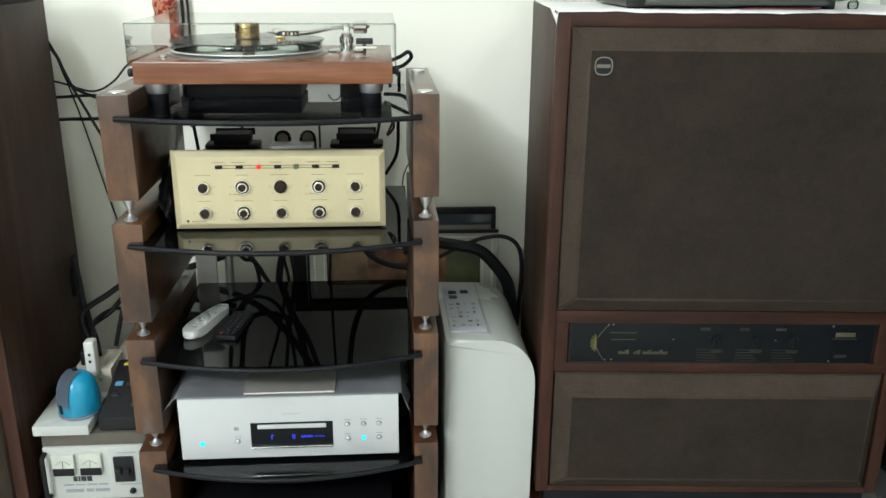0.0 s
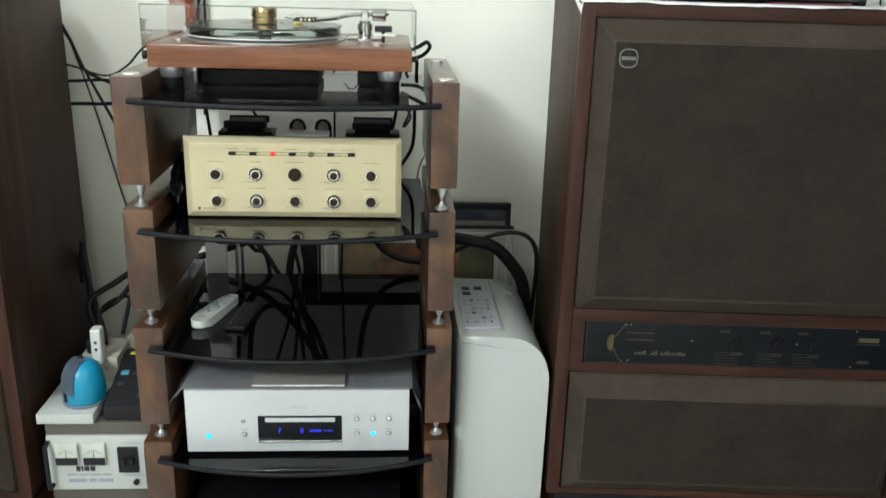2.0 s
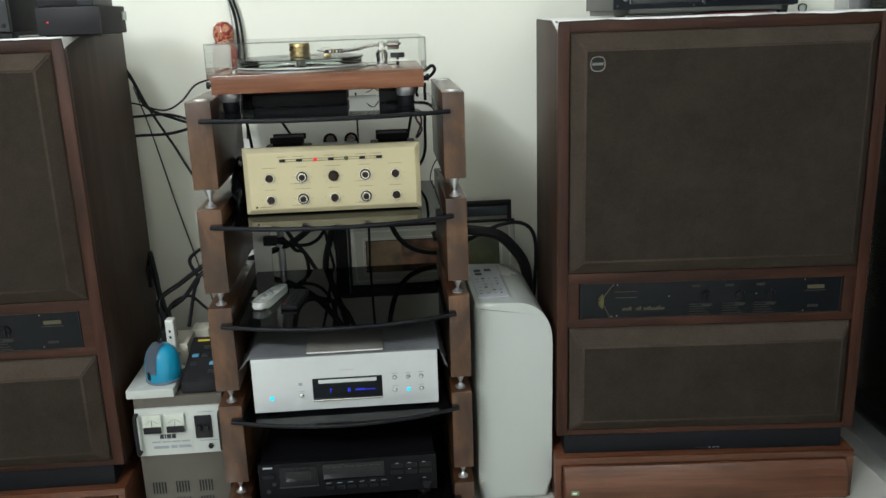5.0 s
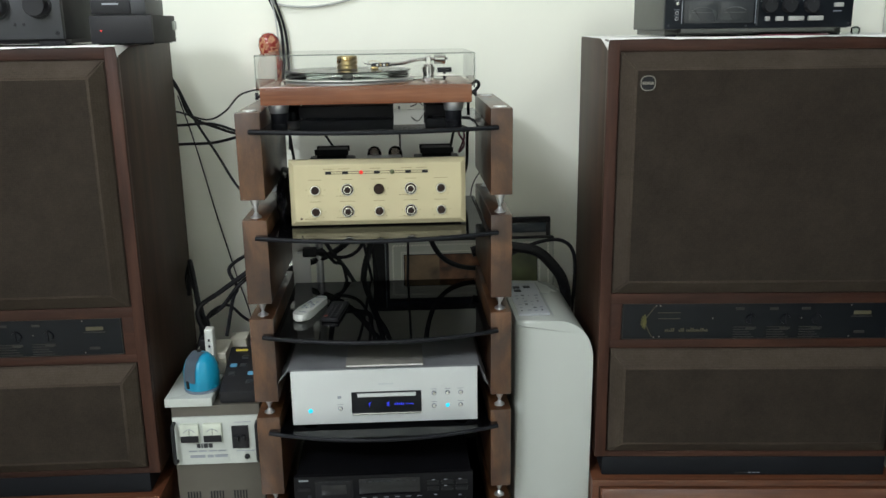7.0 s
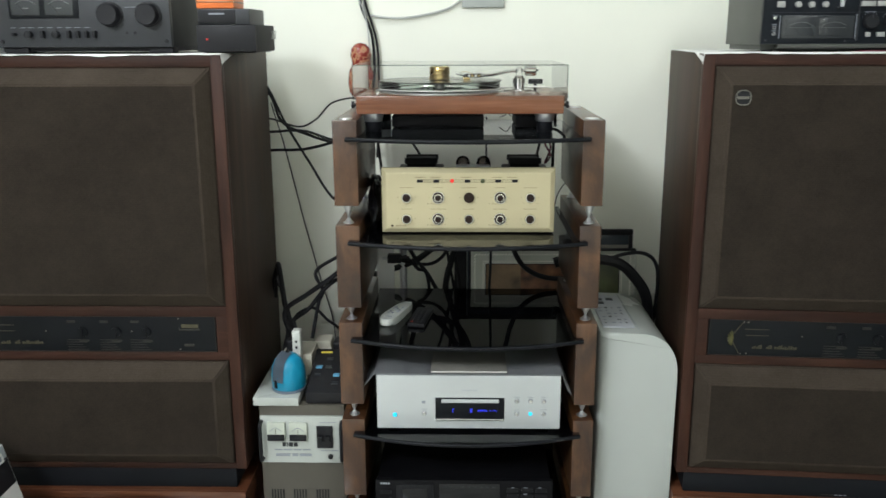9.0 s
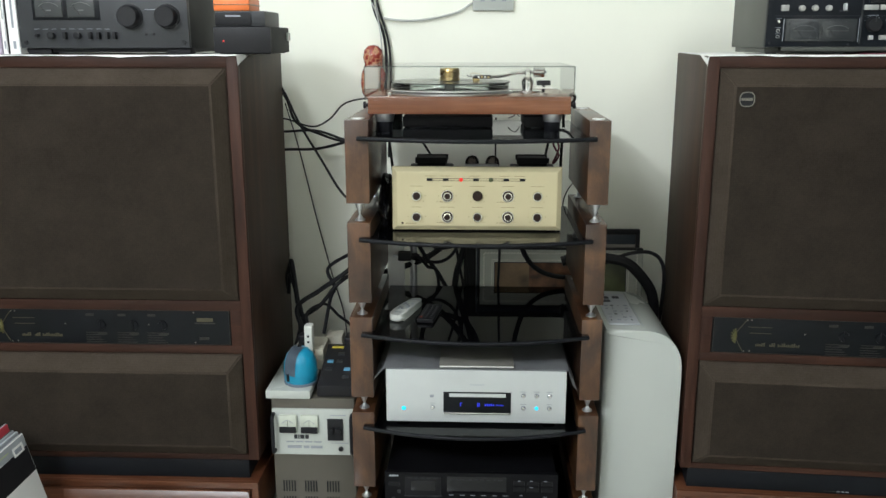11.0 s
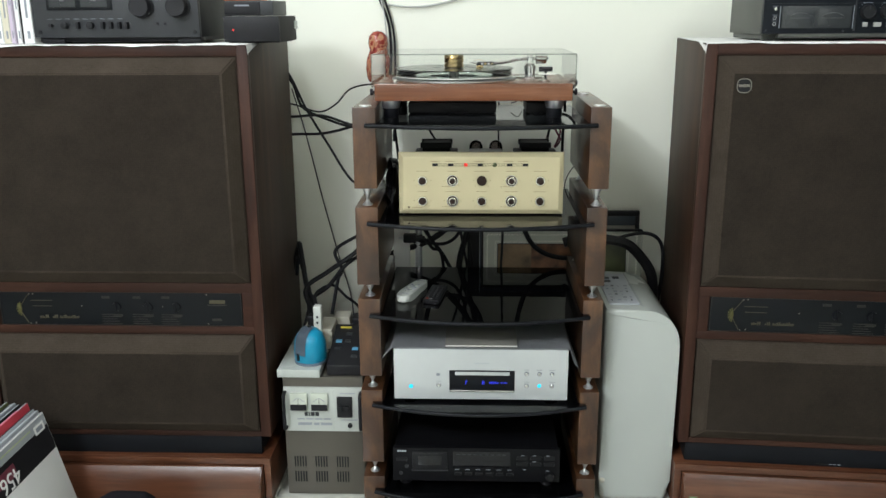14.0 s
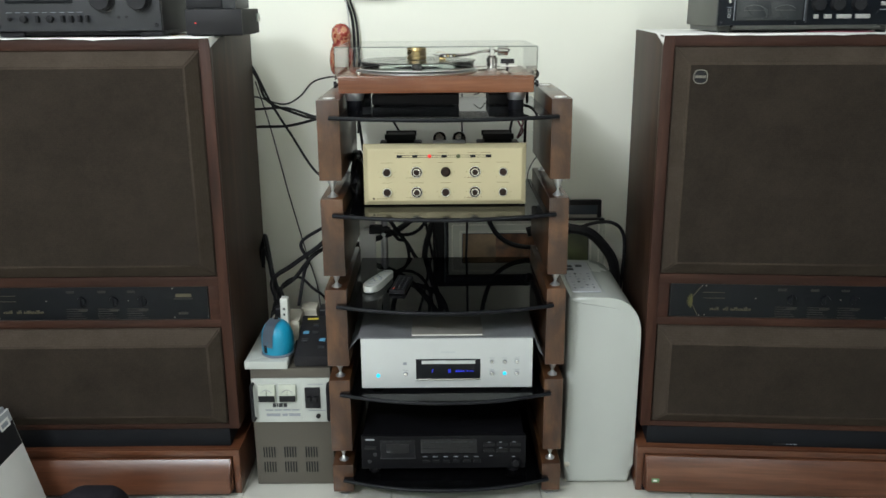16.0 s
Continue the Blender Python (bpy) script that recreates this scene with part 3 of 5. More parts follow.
platter = part("platter", lathe([(0.145, 0.0905), (0.1475, 0.0912), (0.148, 0.0935), (0.148, 0.1065), (0.147, 0.108)], 64, at=(cx, cy, 0)), M_platter, tt, "clear acrylic platter")
platter.visible_shadow = False
part("platter_edge", tube([(cx + 0.1478 * math.cos(2 * math.pi * k / 32), cy + 0.1478 * math.sin(2 * math.pi * k / 32), 0.0915) for k in range(33)], 0.0011, 6, 3), M_bead, platter, "bright polished rim")
part("spindle_bearing", lathe([(0.012, 0.0905), (0.012, 0.108)], 24, at=(cx, cy, 0)), M_bead, platter)
rec = part("record", lathe([(0.151, 0.108), (0.1525, 0.1092), (0.151, 0.1105), (0.05, 0.1108), (0.05, 0.1103), (0.0001, 0.1103)], 64, at=(cx, cy, 0)), M_record, tt, "black vinyl record")
part("record_weight", lathe([(0.023, 0.111), (0.025, 0.113), (0.025, 0.12), (0.0232, 0.121), (0.0232, 0.124), (0.025, 0.125), (0.025, 0.132), (0.0232, 0.133), (0.025, 0.135), (0.024, 0.141), (0.0215, 0.143), (0.0001, 0.143)], 40, at=(cx, cy, 0)), M_brass, tt, "ribbed brass record weight")
ax, ay = 0.146, 0.2
arm = part("tonearm_base", lathe([(0.037, 0.083), (0.037, 0.0855), (0.034, 0.087), (0.0145, 0.0875), (0.0135, 0.1), (0.0155, 0.101), (0.0155, 0.113), (0.0115, 0.1145), (0.0115, 0.119), (0.0001, 0.1195)], 32, at=(ax, ay, 0)), M_chrome, tt)
for dy in (-0.0125, 0.0105):
    part("bearing_yoke", box(ax - 0.0055, ax + 0.0055, ay + dy, ay + dy + 0.002, 0.113, 0.139, 0.0006), M_chrome, arm)
part("bearing_block", box(ax - 0.0075, ax + 0.0075, ay - 0.0085, ay + 0.0085, 0.124, 0.1365, 0.002), M_dark, arm, "dark bearing block")
part("tonearm", tube([(ax + 0.02, ay + 0.001, 0.132), (ax, ay, 0.1315), (ax - 0.03, ay - 0.004, 0.1295), (ax - 0.055, ay - 0.013, 0.1245), (ax - 0.075, ay - 0.022, 0.122), (ax - 0.09, ay - 0.027, 0.1215)], 0.0041, 10), M_chrome, arm)
part("counterweight", lathe([(0.011, 0), (0.0135, 0.0015), (0.0135, 0.012), (0.0125, 0.0125), (0.0125, 0.0135), (0.0135, 0.014), (0.0135, 0.026), (0.0115, 0.028)], 28, at=(ax + 0.014, ay + 0.001, 0.132), axis="X"), M_chrome, arm)
part("weight_stub", lathe([(0.003, 0), (0.003, 0.008)], 12, at=(ax + 0.039, ay + 0.001, 0.132), axis="X"), M_dark, arm)
part("collar", lathe([(0.0048, 0), (0.0052, 0.001), (0.0052, 0.009), (0.0045, 0.01)], 18, at=(ax - 0.099, ay - 0.029, 0.1213), axis="X"), M_chrome, arm)
shell = part("headshell", prism([(-0.032, -0.0045), (0.014, -0.005), (0.014, 0.0045), (-0.027, 0.0035)], -0.007, 0.007, 0.001), M_black, arm, "black headshell with gold fittings")
shell.matrix_basis = pose(ax - 0.108, ay - 0.032, 0.1213)
for k in range(4):
    part("gold_pin", box(-0.018 + k * 0.008, -0.0135 + k * 0.008, -0.008, -0.0068, -0.0028, 0.002), M_brass if k % 2 else M_bead, shell)
ctg = part("cartridge", box(-0.0305, -0.0135, -0.006, 0.006, -0.012, -0.0045, 0.0012), M_brass, shell, "brass-coloured cartridge")
part("finger_lift", tube([(-0.028, -0.007, 0.0), (-0.037, -0.011, 0.001), (-0.046, -0.013, 0.004)], 0.0011, 6, 4), M_black, shell)
part("arm_wire", tube([(-0.029, -0.004, -0.002), (-0.037, -0.004, 0.0065), (-0.022, -0.005, 0.009), (-0.005, -0.004, 0.003)], 0.0007, 5, 5), M_brass, shell)
rest = part("arm_rest", box(0.166, 0.2, 0.146, 0.16, 0.1015, 0.113, 0.0015), M_black, tt)
part("rest_stem", lathe([(0.0035, 0.083), (0.0035, 0.102)], 12, at=(0.183, 0.153, 0)), M_black, rest)
part("rest_lever", box(0.164, 0.207, 0.14, 0.146, 0.094, 0.0975, 0.001), M_bead, rest)
part("lift_column", lathe([(0.005, 0.083), (0.005, 0.112), (0.0001, 0.113)], 14, at=(ax + 0.004, ay - 0.027, 0)), M_chrome, tt)
part("speed_knob", lathe([(0.009, 0.083), (0.009, 0.09), (0.007, 0.091)], 20, at=(-0.19, 0.05, 0)), M_chrome, tt)
part("bubble_level", lathe([(0.014, 0.083), (0.014, 0.087), (0.01, 0.089)], 24, at=(0.172, 0.06, 0)), M_chrome, tt)
lid = box(-0.242, 0.242, -0.004, 0.345, 0.074, 0.152)
for f in [f for f in lid.faces if f.calc_center_median().z < 0.0745]:
    lid.faces.remove(f)
lidob = part("lid", lid, M_acryl, tt, "clear acrylic dust cover", smooth=False)
lidob.visible_shadow = False
edge_mat = clear("polished_edge", (0.78, 0.82, 0.8), 1.0)
for a, c in (((-0.242, -0.004, 0.151), (0.242, -0.004, 0.151)), ((-0.242, -0.004, 0.076), (-0.242, -0.004, 0.151)), ((0.242, -0.004, 0.076), (0.242, -0.004, 0.151))):
    mid = [(p + q) / 2 for p, q in zip(a, c)]
    part("lid_edge", tube([a, mid, c], 0.0014, 6, 2), edge_mat, lidob)
for sx in (-1, 1):
    part("side_knob", lathe([(0.004, 0), (0.004, 0.006 * 1), (0.008, 0.006), (0.008, 0.012)] if sx > 0 else [(0.008, -0.012), (0.008, -0.006), (0.004, -0.006), (0.004, 0)], 16, at=(sx * 0.2365, 0.02, 0.062), axis="X"), M_black, tt)

# small boxes below the turntable
for x0, x1, nm in ((-0.185, 0.036, "black low power supply box on the glass shelf"), (0.112, 0.172, "small black phono box on the glass shelf")):
    b = thing("phono_box", ((x0 + x1) / 2, 0.24, 1.017), nm, "electronics box")
    w = (x1 - x0) / 2
    part("case", box(-w, w, -0.06, 0.1, 0.003, 0.028, 0.002), M_black, b)
    for fx in (-w + 0.012, w - 0.012):
        part("foot", lathe([(0.006, 0), (0.006, 0.004)], 12, at=(fx, -0.045, 0)), M_rubber, b)

# ---- valve amplifier ----
amp = thing("valve_amplifier", (-0.002, 0.064, 0.783), "cream fronted vintage valve amplifier with ten knobs", "amplifier")
part("chassis", box(-0.192, 0.192, 0.014, 0.27, 0.004, 0.105, 0.003), M_ampcase, amp)
b = bmesh.new()
rings = []
for inset, y in ((0, 0.014), (0, 0.005), (0.0015, 0.0035), (0.0105, -0.0025), (0.013, -0.003)):
    rings.append([b.verts.new(p) for p in ((-0.2 + inset, y, -0.0045 + inset), (0.2 - inset, y, -0.0045 + inset), (0.2 - inset, y, 0.147 - inset), (-0.2 + inset, y, 0.147 - inset))])
for a, c in zip(rings, rings[1:]):
    for i in range(4):
        b.faces.new((a[i], a[(i + 1) % 4], c[(i + 1) % 4], c[i]))
b.faces.new(rings[-1])
b.faces.new(rings[0][::-1])
for v in b.verts:
    v.co.z += 0.008
face = part("front_panel", b, M_cream, amp, "cream anodised front panel", smooth=False)
YF = -0.003
KX = (-0.142, -0.069, 0.002, 0.074, 0.143)
for r, z in enumerate((0.087, 0.037)):
    for i, x in enumerate(KX):
        big = i in (1, 3)
        if big:
            part("outer_knob", lathe([(0.0148, 0), (0.0148, 0.004), (0.0142, 0.005), (0.0122, 0.005)], 32, at=(x, YF, z), axis="Y"), M_knobrim, face)
            part("knob_groove", lathe([(0.0125, 0.0), (0.0125, 0.0053), (0.0095, 0.0055)], 28, at=(x, YF - 0.0001, z), axis="Y"), M_knobbrown, face)
        r0, h0 = (0.0098, 0.011) if big else (0.0118, 0.008)
        col = M_knobbrown if (r == 0 and i == 2) else M_knobrim
        k = part("knob", lathe([(r0, 0), (r0, h0 - 0.0015), (r0 - 0.0007, h0), (r0 - 0.002, h0), (r0 - 0.0022, h0 - 0.001), (0.0001, h0 - 0.001)], 32, at=(x, YF, z), axis="Y"), col, face)
        part("knob_centre", lathe([(r0 - 0.003, 0.0), (r0 - 0.003, h0 + 0.0006), (r0 - 0.004, h0 + 0.0016), (0.0001, h0 + 0.0019)], 26, at=(x, YF - 0.0001, z), axis="Y"), M_knobbrown, k)
        part("pointer", box(x - 0.0005, x + 0.0005, YF - h0 - 0.0024, YF - h0 - 0.0012, z + 0.001, z + r0 - 0.0035), M_dark, k)
        # dial titles and scale marks
        wd = (0.015, 0.012, 0.018, 0.013, 0.016)[(i + r) % 5]
        part("print", box(x - wd, x - wd * 0.3, YF - 0.0005, YF + 0.0006, z + 0.0222, z + 0.0234), M_faint, face)
        part("print", box(x - wd * 0.22, x + wd * 0.95, YF - 0.0005, YF + 0.0006, z + 0.0222, z + 0.0234), M_faint, face)
        for a in (-130, -90, 90, 130):
            tx, tz = x + 0.0205 * math.sin(radians(a)), z + 0.0205 * math.cos(radians(a))
            part("print", box(tx - 0.0012, tx + 0.0012, YF - 0.0005, YF + 0.0006, tz - 0.0006, tz + 0.0006), M_faint, face)
        if big:
            part("print_dot", lathe([(0.0011, 0), (0.001, 0.0004), (0.0001, 0.0005)], 10, at=(x - 0.0245, YF, z - 0.0148), axis="Y"), M_brownprint, face)
            part("print", box(x - 0.02, x + 0.002, YF - 0.0005, YF + 0.0006, z - 0.0156, z - 0.0144), M_faint, face)
lines = box(-0.115, 0.115, YF - 0.0006, YF + 0.0006, 0.1275, 0.1285)
box(-0.115, 0.115, YF - 0.0006, YF + 0.0006, 0.1225, 0.1235, bm=lines)
for x in (-0.11, -0.075, -0.005, 0.066, 0.1):
    part("print", box(x - 0.012, x + 0.012, YF - 0.0006, YF + 0.0006, 0.1335, 0.1347), M_faint, face)
part("print", lines, M_brownprint, face)
for x in (-0.111, -0.073, -0.0015, 0.069, 0.107):
    part("switch", box(x - 0.0065, x + 0.0065, -0.006, -0.001, 0.1222, 0.1288, 0.0008), M_black, face)
part("pilot_lamp", lathe([(0.0046, 0), (0.0043, 0.0025), (0.0001, 0.004)], 16, at=(-0.037, YF, 0.1255), axis="Y"), G_red, face, "lit red pilot lamp")
part("pilot_lamp", lathe([(0.0052, 0), (0.005, 0.0025), (0.0001, 0.0042)], 16, at=(0.033, YF, 0.1255), axis="Y"), M_moss, face, "unlit green pilot lamp")
part("emblem", lathe([(0.0028, 0), (0.0026, 0.0004), (0.0001, 0.0005)], 16, at=(-0.176, YF, 0.0205), axis="Y"), M_brownprint, face)
for k in range(5):
    part("print", box(-0.168 + k * 0.0052, -0.1645 + k * 0.0052, YF - 0.0005, YF + 0.0006, 0.019, 0.0215), M_faint, face)
for x in (-0.116, 0.142):
    tr = part("transformer", box(x - 0.052, x + 0.052, 0.17, 0.25, 0.105, 0.122, 0.003), M_black, amp, "black laminated power transformer")
    part("bobbin", box(x - 0.056, x + 0.056, 0.182, 0.238, 0.121, 0.131, 0.005), M_black, tr)
    core = box(x - 0.036, x + 0.036, 0.178, 0.242, 0.13, 0.151, 0.002)
    part("core", core, M_deck, tr)
    part("clamp", box(x - 0.041, x + 0.041, 0.172, 0.181, 0.14, 0.154, 0.0015), M_dark2, tr)
    part("clamp", box(x - 0.041, x + 0.041, 0.239, 0.248, 0.14, 0.154, 0.0015), M_dark2, tr)
part("capacitor_can", box(-0.03, 0.055, 0.13, 0.18, 0.105, 0.138, 0.004), M_alu, amp)
for x in (-0.012, 0.04):
    part("valve", lathe([(0.018, 0.105), (0.018, 0.14), (0.0155, 0.149), (0.009, 0.155), (0.0001, 0.157)], 24, at=(x, 0.2, 0)), clear("valve_glass", (0.55, 0.5, 0.48), 1.5), amp)
for x in (-0.17, 0.17):
    for y in (0.03, 0.24):
        part("foot", lathe([(0.009, 0), (0.009, 0.006)], 14, at=(x, y, -0.0)), M_rubber, amp)

# ---- disc player ----
cd = thing("disc_player", (0, 0, 0.318), "silver disc player with a lit blue display", "disc player")
part("case", box(-0.212, 0.212, 0.01, 0.33, 0.008, 0.1325, 0.002), M_silver, cd)
fp = part("front_panel", box(-0.2175, 0.2175, 0, 0.012, 0.003, 0.1375, 0.0018), M_silver, cd, "brushed silver front panel")
wnd = box(-0.0785, 0.0853, -0.0016, 0.001, 0.029, 0.082, 0.0006)
part("display_window", wnd, M_plate, fp, "black display window")
part("tray", box(-0.064, 0.072, -0.005, -0.001, 0.0705, 0.079, 0.001), M_silver, fp)
part("window_sill", box(-0.0785, 0.0853, -0.0045, 0, 0.0255, 0.0295, 0.0008), M_chrome, fp)
for x in (-0.038, 0.004, 0.0075):
    part("digit", box(x, x + 0.0018, -0.0023, -0.0016, 0.045, 0.055), G_blue, fp)
part("digit", box(-0.036, -0.033, -0.0023, -0.0016, 0.0535, 0.055), G_blue, fp)
for i in range(9):
    x = 0.022 + i * 0.0048 + (0.004 if i > 4 else 0)
    part("digit", box(x, x + 0.003, -0.0023, -0.0016, 0.0475 + 0.001 * (i > 4), 0.0515 + 0.0012 * (i % 2) - 0.0015 * (i > 4)), G_blue, fp)
for x, z in ((0.115, 0.074), (0.147, 0.074), (0.178, 0.074), (0.115, 0.042), (0.178, 0.042), (-0.105, 0.042)):
    part("button", lathe([(0.0046, 0), (0.0044, 0.003), (0.0033, 0.0042), (0.0001, 0.0045)], 20, at=(x, 0, z), axis="Y"), M_chrome, fp)
    part("button_ring", lathe([(0.006, 0), (0.006, 0.0006), (0.0001, 0.0007)], 20, at=(x, 0, z), axis="Y"), M_greyprint, fp)
    part("print", box(x - 0.007, x + 0.007, -0.0006, 0.0005, z + 0.0095, z + 0.0107), M_greyprint, fp)
for x, z, r in ((0.147, 0.042, 0.005), (-0.175, 0.038, 0.0055)):
    part("lit_button", lathe([(r, 0), (r, 0.0015), (r * 0.8, 0.003), (0.0001, 0.0034)], 20, at=(x, 0, z), axis="Y"), G_cyan, fp, "button lit cyan")
part("sensor", box(-0.111, -0.102, -0.001, 0.001, 0.067, 0.074), M_greyprint, fp)
mk = bmesh.new()
for i in range(6):
    box(-0.014 + i * 0.006, -0.01 + i * 0.006, -0.0006, 0.0005, 0.099, 0.1025, bm=mk)
part("print", mk, M_panelgrey, fp)
for x in (-0.18, 0.18):
    for y in (0.04, 0.29):
        part("foot", lathe([(0.016, -0.0048), (0.016, 0.009)], 18, at=(x, y, 0)), M_rubber, cd)

# grey sheet draped over the player
b = bmesh.new()
prof = [(-0.252, 0.415), (-0.236, 0.436), (-0.224, 0.4555), (-0.205, 0.4585), (-0.1, 0.4583), (0, 0.4585), (0.1, 0.4583), (0.207, 0.4585), (0.224, 0.4535), (0.231, 0.43), (0.240, 0.404)]
rows = []
for j in range(13):
    y = 0.004 + 0.32 * j / 12
    rows.append([b.verts.new((x + (0.005 * math.sin(j * 1.9 + x * 9) if abs(x) > 0.225 else 0), y + (0.003 * math.sin(x * 60) if j == 0 else 0), z + (0.004 * math.sin(j * 2.3) if abs(x) > 0.225 else 0.0005 * math.sin(j * 1.3 + x * 30)))) for x, z in prof])
for a, c in zip(rows, rows[1:]):
    for i in range(len(prof) - 1):
        b.faces.new((a[i], a[i + 1], c[i + 1], c[i]))
bmesh.ops.solidify(b, geom=b.faces[:], thickness=-0.0012)
b.transform(pose(0, 0, 0.0005))
single("cover_sheet", b, M_grey_cloth, "grey felt sheet draped over the disc player", "cloth")
bk = thing("booklet", (0.0, 0.004, 0.461), "thin beige booklet lying on the grey sheet", "booklet")
part("cover", box(-0.089, 0.091, 0, 0.125, 0.0035, 0.0048, 0.0004), M_booklet, bk)
part("page_block", box(-0.087, 0.09, 0.001, 0.124, 0.001, 0.0036), M_paper, bk)
part("back_cover", box(-0.089, 0.091, 0, 0.125, 0.0, 0.0011, 0.0004), M_booklet, bk)

# ---- cassette deck on the lowest shelf ----
ak = thing("cassette_deck", (-0.010, 0.008, 0.077), "black cassette deck, switched off", "cassette deck", "cassette decks")
part("case", box(-0.212, 0.212, 0.012, 0.28, 0.012, 0.1, 0.002), M_deck, ak)
fp = part("front_panel", box(-0.216, 0.216, 0, 0.014, 0.008, 0.102, 0.0015), M_deck, ak)
for x in (-0.185, 0.185):
    part("foot", lathe([(0.015, -0.010), (0.016, 0.009)], 18, at=(x, 0.03, 0)), M_deckpart, ak)
part("cassette_door", box(-0.165, -0.075, -0.003, 0.001, 0.04, 0.092, 0.0015), M_deckpart, fp)
part("cassette_window", box(-0.15, -0.09, -0.0042, -0.0025, 0.055, 0.082, 0.0006), M_blackglass, fp)
part("display_window", box(-0.06, 0.088, -0.0015, 0.001, 0.05, 0.094, 0.0005), M_blackglass, fp)
mk = bmesh.new()
for i in range(4):
    box(-0.204 + i * 0.006, -0.1995 + i * 0.006, -0.0006, 0.0005, 0.091, 0.0955, bm=mk)
part("emblem", mk, M_panelgrey, fp)
for i in range(6):
    part("print", box(-0.055 + i * 0.027, -0.043 + i * 0.027, -0.0006, 0.0005, 0.0415, 0.043), M_greyprint, fp)
for x, z in ((0.12, 0.083), (0.15, 0.083), (0.185, 0.083), (0.15, 0.066), (0.125, 0.043), (0.185, 0.04)):
    part("print", box(x - 0.004, x + 0.004, -0.0006, 0.0005, z, z + 0.0018), M_greyprint, fp)
for i in range(6):
    part("button", box(-0.056 + i * 0.027, -0.038 + i * 0.027, -0.004, 0, 0.026, 0.034, 0.001), M_deckpart, fp)
for x in (0.105, 0.14, 0.175):
    for z in (0.055, 0.072):
        part("button", box(x, x + 0.028, -0.003, 0, z, z + 0.011, 0.001), M_deckpart, fp)
for x in (-0.195, -0.18):
    part("jack", lathe([(0.005, 0), (0.005, 0.002), (0.003, 0.002)], 14, at=(x, 0, 0.05 if x > -0.19 else 0.03), axis="Y"), M_dark, fp)
part("knob", lathe([(0.011, 0), (0.01, 0.01), (0.009, 0.011)], 22, at=(0.19, 0, 0.026), axis="Y"), M_deckpart, fp)

for z in (0.0945, 0.0435):
    for i in range(5):
        part("print", box(-0.158 + i * 0.016, -0.148 + i * 0.016, -0.0036, -0.0028, z - 0.006, z - 0.0048), M_dark, fp)
for i in range(9):
    part("print", box(-0.052 + i * 0.015, -0.043 + i * 0.015, -0.0021, -0.0012, 0.085, 0.0864), M_dark, fp)
part("door_edge", box(-0.167, -0.073, -0.0042, -0.001, 0.0385, 0.041, 0.0006), M_dark, fp)
part("power_button", box(-0.206, -0.178, -0.004, 0, 0.066, 0.076, 0.001), M_deckpart, fp)

# ---- remotes on the middle shelf ----
rm = thing("remote_control", (-0.178, 0.15, 0.5515), "white handset remote lying on the glass shelf", "remote control", "remotes", turn=-17)
out = []
for i in range(28):
    a = 2 * math.pi * (i + 0.5) / 28
    w = 0.0205 - 0.003 * (math.sin(a) < 0)
    out.append((w * math.copysign(abs(math.cos(a)) ** 0.65, math.cos(a)), 0.083 * math.copysign(abs(math.sin(a)) ** 0.45, math.sin(a))))
b = prism(out, 0, 0.019, 0.0075, 4)
b.transform(pose(0, 0, 0, 90, 0, 0))
for v in b.verts:
    v.co.z *= 1.0 - 0.25 * max(0, v.co.y) / 0.083
part("body", b, M_bright, rm)
part("screen", box(-0.0145, 0.0145, 0.034, 0.07, 0.0135, 0.0152, 0.0005), M_greyprint, rm, "grey display")
for i in range(5):
    for j in range(3):
        y = -0.03 + i * 0.012
        top = 0.019 * (1.0 - 0.25 * max(0, y) / 0.083)
        part("button", box(-0.0125 + j * 0.009, -0.007 + j * 0.009, y, y + 0.006, top - 0.001, top + 0.0009, 0.0005), (M_panelgrey, M_greyprint, M_frame)[(i + j) % 3], rm)
part("print", box(-0.008, 0.008, -0.058, -0.055, 0.0187, 0.0193), M_greyprint, rm)
rm = thing("remote_control", (-0.118, 0.125, 0.5515), "slim black remote lying on the glass shelf", "remote control", "remotes", turn=-8)
part("body", box(-0.021, 0.021, -0.06, 0.07, 0, 0.011, 0.0035), M_deckpart, rm)
for i in range(7):
    for j in range(3):
        part("button", lathe([(0.0036, 0.0105), (0.0034, 0.0122), (0.0001, 0.0125)], 10, at=(-0.012 + j * 0.012, -0.046 + i * 0.0155, 0)), M_doll if (i, j) == (0, 0) else M_dark, rm)

# ---- white floor appliance ----
dh = thing("dehumidifier", (0.41, 0.066, 0), "tall white plastic dehumidifier with a rounded shoulder", "dehumidifier")
out = [(-0.082, 0.002), (-0.09, 0.022), (-0.093, 0.06), (-0.096, 0.545), (-0.092, 0.556)]
for i in range(13):
    a = math.pi / 2 * i / 12
    out.append((0.0 + 0.096 * math.sin(a) ** 0.9, 0.44 + 0.113 * math.cos(a) ** 0.85 if i < 12 else 0.43))
out += [(0.094, 0.06), (0.09, 0.022), (0.082, 0.002)]
out = [(x, z * 0.972) for x, z in out]
body = prism(out, 0, 0.34, 0.014, 4)
part("body", body, M_white, dh)
part("base", box(-0.086, 0.086, 0.012, 0.33, 0, 0.012, 0.003), M_whiteold, dh)
cp = part("control_panel", box(-0.08, -0.004, 0.04, 0.3, 0.539, 0.543, 0.001), M_palelilac, dh, "pale grey control panel")
